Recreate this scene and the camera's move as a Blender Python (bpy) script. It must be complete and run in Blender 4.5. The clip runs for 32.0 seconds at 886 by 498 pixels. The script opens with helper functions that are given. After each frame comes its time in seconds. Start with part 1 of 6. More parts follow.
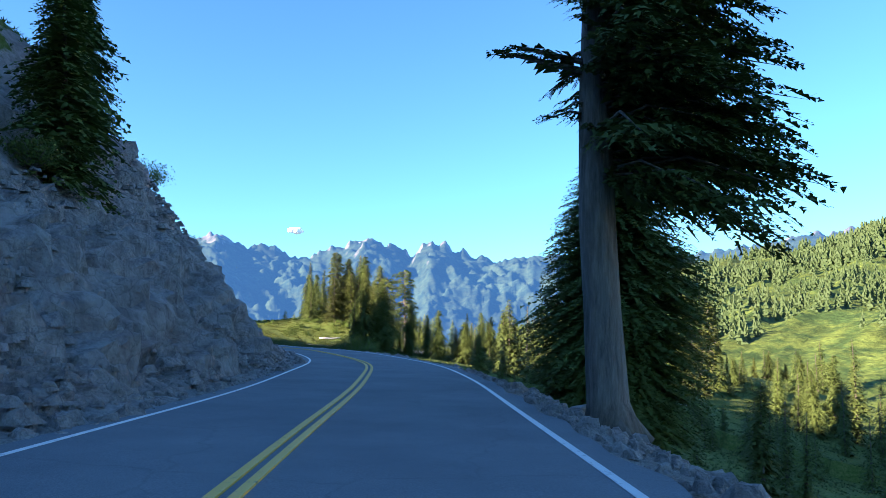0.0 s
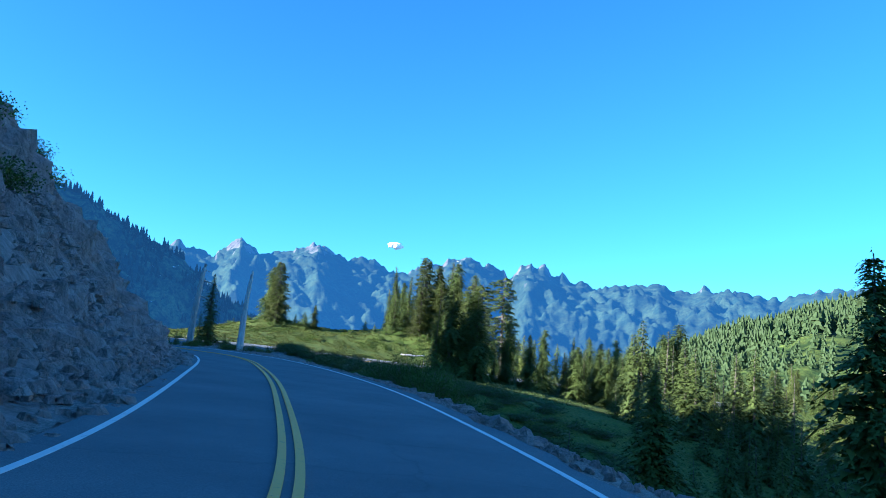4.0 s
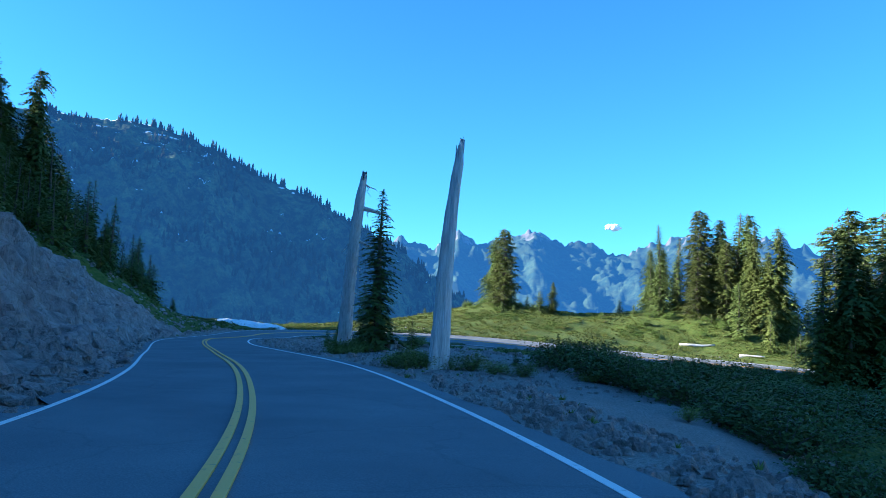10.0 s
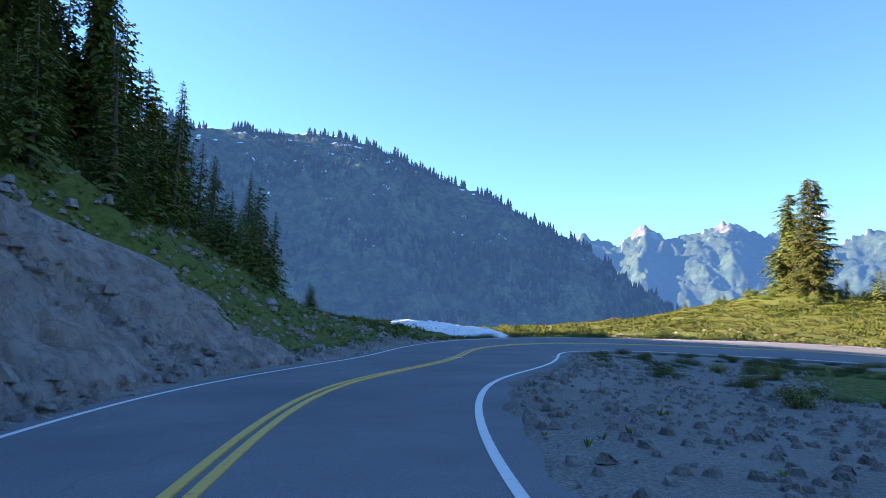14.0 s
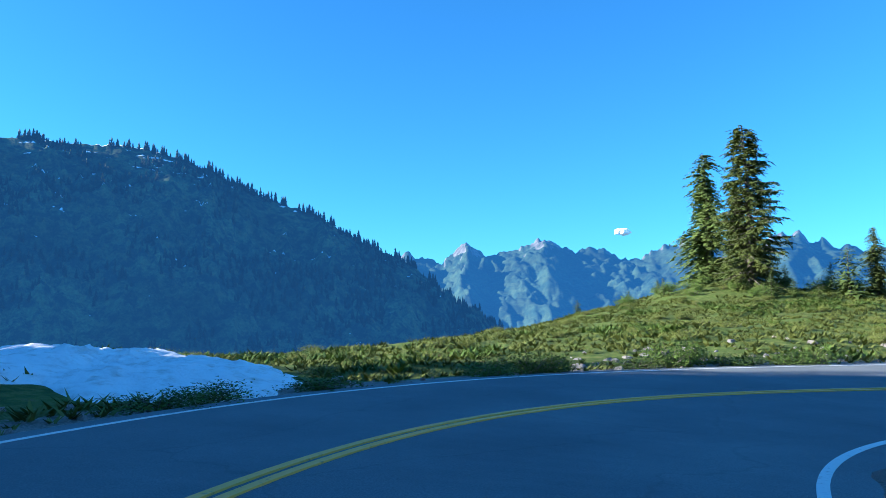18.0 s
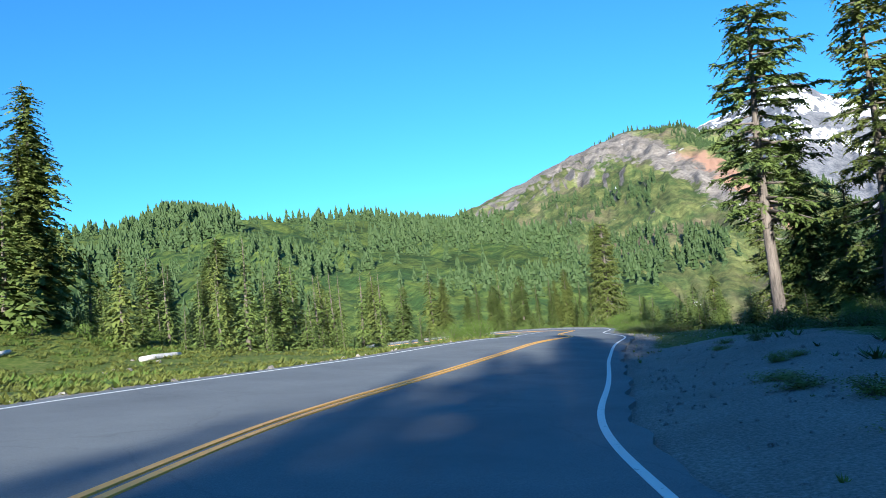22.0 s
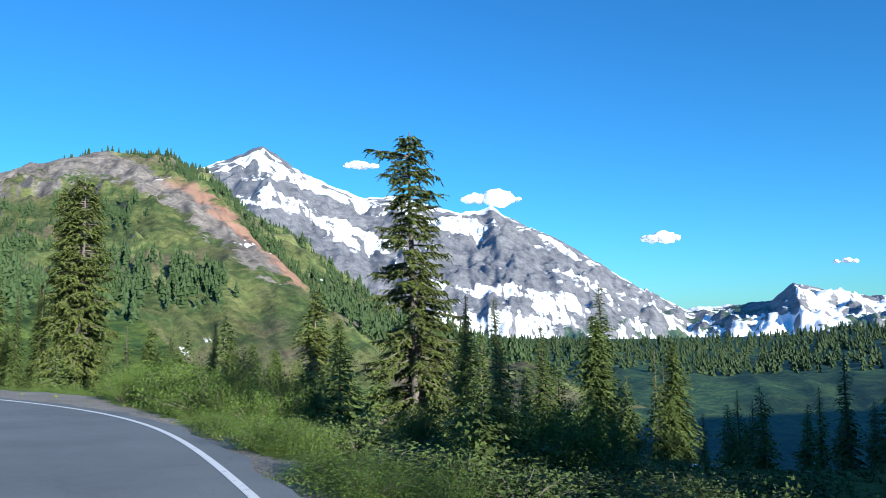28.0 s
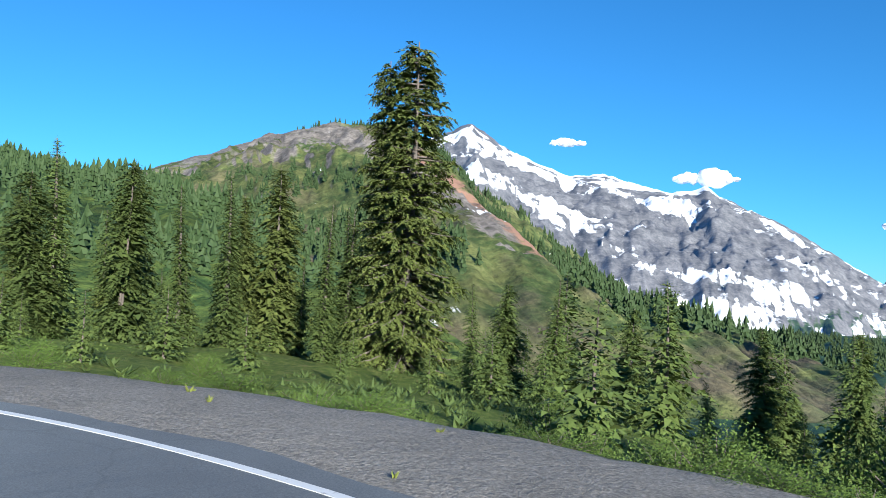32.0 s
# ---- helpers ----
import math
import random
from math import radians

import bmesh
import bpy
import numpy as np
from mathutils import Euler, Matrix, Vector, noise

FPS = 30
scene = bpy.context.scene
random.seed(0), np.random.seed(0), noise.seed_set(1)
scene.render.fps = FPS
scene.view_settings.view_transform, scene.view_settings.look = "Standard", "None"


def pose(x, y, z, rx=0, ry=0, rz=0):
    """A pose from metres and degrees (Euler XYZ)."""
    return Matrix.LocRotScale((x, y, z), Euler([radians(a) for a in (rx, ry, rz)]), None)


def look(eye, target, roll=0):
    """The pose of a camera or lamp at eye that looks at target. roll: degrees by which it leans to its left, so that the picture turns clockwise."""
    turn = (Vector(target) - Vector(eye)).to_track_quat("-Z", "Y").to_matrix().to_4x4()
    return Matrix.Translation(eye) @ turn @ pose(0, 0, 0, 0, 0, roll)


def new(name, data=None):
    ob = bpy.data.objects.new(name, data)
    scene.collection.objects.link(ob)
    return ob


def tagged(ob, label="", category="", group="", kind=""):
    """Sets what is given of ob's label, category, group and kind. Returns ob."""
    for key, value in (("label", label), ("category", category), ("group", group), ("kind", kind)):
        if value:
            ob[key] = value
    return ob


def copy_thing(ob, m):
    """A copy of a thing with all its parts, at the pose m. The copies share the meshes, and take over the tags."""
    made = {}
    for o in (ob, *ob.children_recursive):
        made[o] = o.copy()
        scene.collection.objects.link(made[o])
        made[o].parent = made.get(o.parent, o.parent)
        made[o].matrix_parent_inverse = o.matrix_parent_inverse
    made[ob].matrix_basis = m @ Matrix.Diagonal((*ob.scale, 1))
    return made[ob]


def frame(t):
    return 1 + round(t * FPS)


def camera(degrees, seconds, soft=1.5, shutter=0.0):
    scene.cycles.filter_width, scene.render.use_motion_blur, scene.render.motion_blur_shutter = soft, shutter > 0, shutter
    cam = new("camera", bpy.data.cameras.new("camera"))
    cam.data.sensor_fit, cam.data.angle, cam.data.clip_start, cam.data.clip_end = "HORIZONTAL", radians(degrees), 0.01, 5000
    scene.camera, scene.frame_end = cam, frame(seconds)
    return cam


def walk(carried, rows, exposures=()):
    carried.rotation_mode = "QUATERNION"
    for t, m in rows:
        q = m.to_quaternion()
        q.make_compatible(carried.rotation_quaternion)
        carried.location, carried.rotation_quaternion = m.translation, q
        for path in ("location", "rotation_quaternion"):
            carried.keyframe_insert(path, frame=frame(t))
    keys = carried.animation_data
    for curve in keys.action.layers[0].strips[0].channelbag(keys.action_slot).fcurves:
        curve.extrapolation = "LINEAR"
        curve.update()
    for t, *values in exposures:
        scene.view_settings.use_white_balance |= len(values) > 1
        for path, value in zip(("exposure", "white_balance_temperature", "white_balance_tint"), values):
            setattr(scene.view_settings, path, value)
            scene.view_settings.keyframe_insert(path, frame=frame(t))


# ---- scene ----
cam = camera(61.21, 32.0, 0.8)
PATH = [
    (0.0, pose(-0.04, -0.01, 1.45, 96.15, -0.20, 5.82)),
    (0.5, pose(-0.54, 4.18, 1.40, 96.18, -1.52, 4.47)),
    (1.0, pose(-1.10, 8.22, 1.35, 96.08, -1.73, 3.56)),
    (1.5, pose(-1.65, 12.15, 1.37, 95.95, -1.72, 2.92)),
    (2.0, pose(-2.26, 15.93, 1.39, 95.88, -1.82, 2.92)),
    (2.5, pose(-2.84, 19.39, 1.35, 97.13, -3.55, 3.61)),
    (3.0, pose(-3.50, 22.73, 1.31, 97.29, -4.50, 8.14)),
    (3.5, pose(-4.16, 25.95, 1.33, 97.56, -4.58, 10.88)),
    (5.5, pose(-8.24, 37.58, 1.37, 97.16, -1.78, 18.31)),
    (6.0, pose(-9.47, 40.58, 1.35, 97.12, -1.26, 19.71)),
    (6.5, pose(-10.81, 43.68, 1.38, 96.72, -1.65, 22.02)),
    (7.0, pose(-12.40, 46.98, 1.41, 96.51, -1.91, 22.75)),
    (7.5, pose(-14.19, 50.44, 1.38, 96.30, -1.95, 24.03)),
    (8.0, pose(-16.10, 53.96, 1.34, 96.08, -2.08, 25.54)),
    (8.5, pose(-18.21, 57.52, 1.33, 95.91, -2.41, 26.50)),
    (9.0, pose(-20.37, 61.20, 1.29, 95.79, -2.65, 27.36)),
    (9.5, pose(-22.70, 64.92, 1.25, 95.65, -2.59, 28.30)),
    (10.0, pose(-25.27, 68.77, 1.20, 95.54, -2.33, 29.61)),
    (10.5, pose(-28.15, 72.55, 1.16, 95.36, -2.47, 32.14)),
    (11.0, pose(-31.28, 76.21, 1.16, 95.17, -2.87, 36.93)),
    (11.5, pose(-34.73, 79.85, 1.10, 95.06, -2.57, 39.76)),
    (12.0, pose(-38.40, 83.31, 1.04, 94.95, -2.07, 41.44)),
    (12.5, pose(-42.12, 86.71, 0.95, 95.02, -1.46, 42.90)),
    (13.0, pose(-46.11, 90.10, 0.86, 95.15, -1.35, 43.57)),
    (13.5, pose(-50.32, 93.61, 0.80, 95.11, -1.20, 43.75)),
    (15.5, pose(-65.05, 112.23, 0.63, 95.82, -2.86, 41.02)),
    (16.0, pose(-67.81, 115.12, 0.59, 96.07, -2.62, 39.38)),
    (16.5, pose(-70.24, 118.00, 0.55, 96.44, -2.07, 35.54)),
    (17.0, pose(-72.19, 120.54, 0.51, 96.91, -1.58, 33.88)),
    (17.5, pose(-74.06, 123.25, 0.50, 96.78, -0.71, 33.21)),
    (18.0, pose(-75.45, 125.83, 0.49, 96.76, 0.77, 30.26)),
    (18.5, pose(-76.54, 128.20, 0.53, 96.56, 2.29, 23.77)),
    (19.0, pose(-77.21, 130.74, 0.57, 95.91, 4.15, 11.17)),
    (19.5, pose(-77.11, 133.75, 0.57, 95.55, 5.39, -0.65)),
    (20.0, pose(-76.40, 136.75, 0.52, 95.08, 6.52, -12.29)),
    (20.5, pose(-74.86, 139.58, 0.46, 94.51, 7.07, -24.40)),
    (21.0, pose(-72.57, 142.27, 0.38, 94.02, 7.10, -35.24)),
    (21.5, pose(-70.01, 144.91, 0.24, 93.70, 6.50, -45.09)),
    (22.0, pose(-66.83, 147.53, 0.08, 93.27, 5.92, -54.19)),
    (22.5, pose(-63.18, 149.84, -0.12, 92.79, 5.22, -64.88)),
    (23.0, pose(-59.26, 152.08, -0.32, 92.54, 4.40, -68.80)),
    (23.5, pose(-55.04, 154.21, -0.55, 92.52, 3.57, -72.03)),
    (24.0, pose(-50.58, 156.36, -0.79, 92.80, 2.32, -74.86)),
    (24.5, pose(-46.14, 158.47, -1.04, 93.75, 2.03, -78.55)),
    (26.5, pose(-28.05, 167.44, -2.02, 95.52, 1.36, -88.08)),
    (27.0, pose(-24.18, 168.87, -2.16, 95.39, 1.08, -90.75)),
    (27.5, pose(-20.48, 170.29, -2.38, 95.04, 0.74, -92.55)),
    (28.0, pose(-16.95, 171.64, -2.61, 94.73, 0.35, -94.06)),
    (28.5, pose(-13.64, 173.01, -2.81, 94.54, 0.35, -94.83)),
    (29.0, pose(-10.53, 174.35, -3.01, 94.27, 0.29, -95.38)),
    (29.5, pose(-7.44, 175.80, -3.19, 94.02, 0.16, -96.02)),
    (30.0, pose(-4.20, 177.54, -3.37, 93.69, -0.21, -96.07)),
    (30.5, pose(-0.72, 179.62, -3.60, 93.36, -0.85, -96.05)),
    (31.0, pose(2.66, 182.07, -3.81, 93.09, -1.30, -92.80)),
    (31.5, pose(5.75, 184.79, -4.02, 92.81, -1.97, -85.36)),
    (32.0, pose(8.71, 187.78, -4.23, 92.78, -2.72, -78.98)),
]
walk(cam, PATH, exposures=[(0, 1.8, 7000, 26), (1.5, 1.7, 6700, 24), (2.5, 1.4, 5400, 12), (11.2, 1.55, 5700, 14), (12, 1.85, 7400, 28), (12.8, 1.95, 8200, 38), (13.5, 1.95, 8200, 38), (15.5, 1.55, 5600, 12), (18, 1.3, 5500, 10), (19.5, 0.98, 5500, 10), (22, 0.88, 5700, 10), (24.5, 0.85, 5700, 10), (28, 0.5, 5500, 10), (32, 0.45, 5600, 10)])

# ---- light ----
SUN_YAW, SUN_UP = 121.0, 17.4
world = bpy.data.worlds.new("sky")
scene.world = world
world.use_nodes = True
wn = world.node_tree.nodes
sky = wn.new("ShaderNodeTexSky")
sky.sky_type = 'NISHITA'
sky.sun_disc = False
sky.sun_elevation = radians(SUN_UP)
sky.sun_rotation = radians(-SUN_YAW)
sky.altitude = 1400
sky.air_density = 1.2
sky.dust_density = 0.15
sky.ozone_density = 2.5
wn["Background"].inputs["Strength"].default_value = 0.088
deep = wn.new("ShaderNodeMix")
deep.data_type, deep.blend_type = 'RGBA', 'MULTIPLY'
deep.inputs[0].default_value = 1.0
deep.inputs[7].default_value = (0.385, 0.94, 1.32, 1)
world.node_tree.links.new(sky.outputs[0], deep.inputs[6])
world.node_tree.links.new(deep.outputs[2], wn["Background"].inputs["Color"])

sun_dir = Vector((-math.sin(radians(SUN_YAW)) * math.cos(radians(SUN_UP)),
                  math.cos(radians(SUN_YAW)) * math.cos(radians(SUN_UP)), math.sin(radians(SUN_UP))))
sun = new("sun", bpy.data.lights.new("sun", 'SUN'))
sun.data.energy = 8.0
sun.data.angle = radians(0.6)
sun.data.color = (1.0, 0.9, 0.72)
sun.matrix_world = look(sun_dir * 200, (0, 0, 0))


# ---- materials ----
def mat(name, build):
    m = bpy.data.materials.new(name)
    m.use_nodes = True
    nt = m.node_tree
    b = nt.nodes["Principled BSDF"]
    build(nt, b)
    return m


def nd(nt, kind, **values):
    n = nt.nodes.new(kind)
    for k, v in values.items():
        n.inputs[k].default_value = v
    return n


def coords(nt, scale=(1, 1, 1)):
    geo = nt.nodes.new("ShaderNodeNewGeometry")
    mp = nt.nodes.new("ShaderNodeMapping")
    mp.inputs["Scale"].default_value = scale
    nt.links.new(geo.outputs["Position"], mp.inputs["Vector"])
    return mp.outputs[0]


def noise_of(nt, vec, scale, detail=5.0, rough=0.6):
    n = nd(nt, "ShaderNodeTexNoise", Scale=scale, Detail=detail, Roughness=rough)
    nt.links.new(vec, n.inputs["Vector"])
    return n.outputs["Fac"]


def ramp(nt, fac, stops):
    r = nt.nodes.new("ShaderNodeValToRGB")
    while len(r.color_ramp.elements) < len(stops):
        r.color_ramp.elements.new(0.5)
    for e, (p, c) in zip(r.color_ramp.elements, stops):
        e.position = p
        e.color = (*c, 1) if len(c) == 3 else c
    nt.links.new(fac, r.inputs[0])
    return r.outputs[0]


def grey(v):
    return (v, v, v)


def mixc(nt, fac, a, b, mode='MIX'):
    m = nt.nodes.new("ShaderNodeMix")
    m.data_type, m.blend_type = 'RGBA', mode
    for sock, v in ((m.inputs[0], fac), (m.inputs[6], a), (m.inputs[7], b)):
        if isinstance(v, (float, int)):
            sock.default_value = v
        elif isinstance(v, tuple):
            sock.default_value = (*v, 1)
        else:
            nt.links.new(v, sock)
    return m.outputs[2]


def maths(nt, op, a, b=0.0):
    m = nt.nodes.new("ShaderNodeMath")
    m.operation = op
    for sock, v in ((m.inputs[0], a), (m.inputs[1], b)):
        if isinstance(v, (float, int)):
            sock.default_value = v
        else:
            nt.links.new(v, sock)
    return m.outputs[0]


def bump(nt, b, height, strength=0.5, dist=0.05):
    n = nt.nodes.new("ShaderNodeBump")
    n.inputs["Strength"].default_value = strength
    n.inputs["Distance"].default_value = dist
    nt.links.new(height, n.inputs["Height"])
    nt.links.new(n.outputs[0], b.inputs["Normal"])


def m_asphalt(nt, b):
    v = coords(nt)
    fine = noise_of(nt, v, 60, 4, 0.7)
    wide = noise_of(nt, coords(nt, (0.25, 0.25, 0.25)), 1.6, 5, 0.6)
    c = ramp(nt, fine, [(0.3, (0.125, 0.138, 0.146)), (0.7, (0.22, 0.238, 0.25))])
    c = mixc(nt, 0.6, c, ramp(nt, wide, [(0.3, (0.7, 0.7, 0.72)), (0.5, (0.95, 0.95, 0.95)), (0.7, (1.2, 1.2, 1.16))]), 'MULTIPLY')
    crack = nd(nt, "ShaderNodeTexVoronoi", Scale=0.22)
    crack.feature = 'DISTANCE_TO_EDGE'
    warp = nt.nodes.new("ShaderNodeVectorMath")
    warp.operation = 'ADD'
    nz = nd(nt, "ShaderNodeTexNoise", Scale=0.8, Detail=4.0)
    nt.links.new(v, nz.inputs["Vector"])
    nt.links.new(v, warp.inputs[0])
    nt.links.new(nz.outputs["Color"], warp.inputs[1])
    nt.links.new(warp.outputs[0], crack.inputs["Vector"])
    line = ramp(nt, crack.outputs["Distance"], [(0.0, grey(0.0)), (0.006, grey(1.0))])
    c = mixc(nt, maths(nt, 'ADD', maths(nt, 'MULTIPLY', line, 0.15), 0.85), (0.02, 0.02, 0.022), c)
    nt.links.new(c, b.inputs["Base Color"])
    b.inputs["Roughness"].default_value = 0.92
    b.inputs["Specular IOR Level"].default_value = 0.12
    bump(nt, b, fine, 0.35, 0.01)


def m_paint(col):
    def f(nt, b):
        v = coords(nt)
        wear = noise_of(nt, v, 9, 6, 0.7)
        c = mixc(nt, ramp(nt, wear, [(0.30, grey(0.25)), (0.42, grey(1.0))]), (0.08, 0.08, 0.08), col)
        nt.links.new(c, b.inputs["Base Color"])
        b.inputs["Roughness"].default_value = 0.6
    return f


def m_ground(nt, b):
    v = coords(nt)
    at = nt.nodes.new("ShaderNodeAttribute")
    at.attribute_name = "zone"
    sep = nt.nodes.new("ShaderNodeSeparateColor")
    nt.links.new(at.outputs["Color"], sep.inputs[0])
    n1 = noise_of(nt, v, 0.35, 6, 0.62)
    n2 = noise_of(nt, v, 3.0, 6, 0.7)
    n3 = noise_of(nt, v, 22, 4, 0.7)
    heath = ramp(nt, n2, [(0.3, (0.03, 0.055, 0.014)), (0.48, (0.085, 0.12, 0.025)), (0.6, (0.15, 0.17, 0.045)), (0.7, (0.18, 0.13, 0.075))])
    heath = mixc(nt, ramp(nt, n1, [(0.45, grey(0.0)), (0.68, grey(0.6))]), heath, (0.09, 0.14, 0.02))
    gravel = ramp(nt, n3, [(0.3, (0.15, 0.142, 0.13)), (0.5, (0.265, 0.246, 0.22)), (0.72, (0.42, 0.392, 0.355))])
    gravel = mixc(nt, 0.6, gravel, ramp(nt, n1, [(0.3, grey(0.65)), (0.7, grey(1.15))]), 'MULTIPLY')
    stone = ramp(nt, n2, [(0.3, (0.16, 0.14, 0.13)), (0.5, (0.28, 0.25, 0.23)), (0.7, (0.4, 0.37, 0.34))])
    edge = maths(nt, 'ADD', sep.outputs[0], maths(nt, 'MULTIPLY', maths(nt, 'SUBTRACT', n2, 0.5), 1.4))
    c = mixc(nt, ramp(nt, edge, [(0.4, grey(0)), (0.6, grey(1))]), heath, gravel)
    c = mixc(nt, ramp(nt, maths(nt, 'ADD', sep.outputs[2], maths(nt, 'SUBTRACT', n2, 0.5)), [(0.4, grey(0)), (0.6, grey(1))]), c, stone)
    nt.links.new(c, b.inputs["Base Color"])
    b.inputs["Roughness"].default_value = 0.95
    b.inputs["Specular IOR Level"].default_value = 0.15
    bump(nt, b, maths(nt, 'ADD', n2, maths(nt, 'MULTIPLY', n3, 0.4)), 0.9, 0.12)


def m_rock(nt, b):
    v = coords(nt)
    n1 = noise_of(nt, v, 0.22, 5, 0.6)
    n2 = noise_of(nt, coords(nt, (1, 1, 0.6)), 1.7, 8, 0.68)
    n3 = noise_of(nt, v, 14, 5, 0.7)
    c = ramp(nt, n2, [(0.28, (0.15, 0.135, 0.13)), (0.45, (0.29, 0.26, 0.245)), (0.58, (0.4, 0.37, 0.35)), (0.75, (0.46, 0.43, 0.41))])
    c = mixc(nt, ramp(nt, n1, [(0.48, grey(0)), (0.66, grey(0.5))]), c, mixc(nt, n3, (0.25, 0.195, 0.165), (0.42, 0.35, 0.31)))
    vor = nd(nt, "ShaderNodeTexVoronoi", Scale=1.6, Randomness=1.0)
    vor.feature = 'DISTANCE_TO_EDGE'
    wv = nt.nodes.new("ShaderNodeVectorMath")
    wv.operation = 'ADD'
    wn_ = nd(nt, "ShaderNodeTexNoise", Scale=1.2, Detail=5.0)
    nt.links.new(v, wn_.inputs["Vector"])
    nt.links.new(v, wv.inputs[0])
    nt.links.new(wn_.outputs["Color"], wv.inputs[1])
    nt.links.new(wv.outputs[0], vor.inputs["Vector"])
    c = mixc(nt, ramp(nt, vor.outputs["Distance"], [(0.0, grey(0.3)), (0.035, grey(0.0))]), c, (0.06, 0.055, 0.05))
    nt.links.new(c, b.inputs["Base Color"])
    b.inputs["Roughness"].default_value = 0.92
    b.inputs["Specular IOR Level"].default_value = 0.2
    bump(nt, b, maths(nt, 'ADD', maths(nt, 'ADD', n2, maths(nt, 'MULTIPLY', vor.outputs["Distance"], 0.8)), maths(nt, 'MULTIPLY', n3, 0.25)), 1.0, 0.4)


def m_needles(dark, light):
    def f(nt, b):
        v = coords(nt)
        info = nt.nodes.new("ShaderNodeObjectInfo")
        geo = nt.nodes.new("ShaderNodeNewGeometry")
        n = noise_of(nt, v, 2.2, 3, 0.6)
        c = mixc(nt, n, dark, light)
        c = mixc(nt, maths(nt, 'MULTIPLY', geo.outputs["Random Per Island"], 0.5), c, light)
        hsv = nt.nodes.new("ShaderNodeHueSaturation")
        nt.links.new(maths(nt, 'ADD', maths(nt, 'MULTIPLY', info.outputs["Random"], 0.5), 0.75), hsv.inputs["Value"])
        nt.links.new(c, hsv.inputs["Color"])
        nt.links.new(hsv.outputs[0], b.inputs["Base Color"])
        b.inputs["Roughness"].default_value = 0.7
        b.inputs["Specular IOR Level"].default_value = 0.2
    return f


def m_bark(dark, light, stretch=6):
    def f(nt, b):
        v = coords(nt, (stretch, stretch, 0.8))
        n = noise_of(nt, v, 1.5, 6, 0.7)
        nt.links.new(ramp(nt, n, [(0.3, dark), (0.7, light)]), b.inputs["Base Color"])
        b.inputs["Roughness"].default_value = 0.9
        bump(nt, b, n, 0.9, 0.06)
    return f


def m_snow(nt, b):
    v = coords(nt)
    n = noise_of(nt, v, 2.4, 6, 0.65)
    nt.links.new(ramp(nt, n, [(0.3, (0.55, 0.52, 0.48)), (0.5, (0.82, 0.82, 0.82)), (1, (0.9, 0.9, 0.9))]), b.inputs["Base Color"])
    b.inputs["Roughness"].default_value = 0.6
    bump(nt, b, n, 0.7, 0.12)


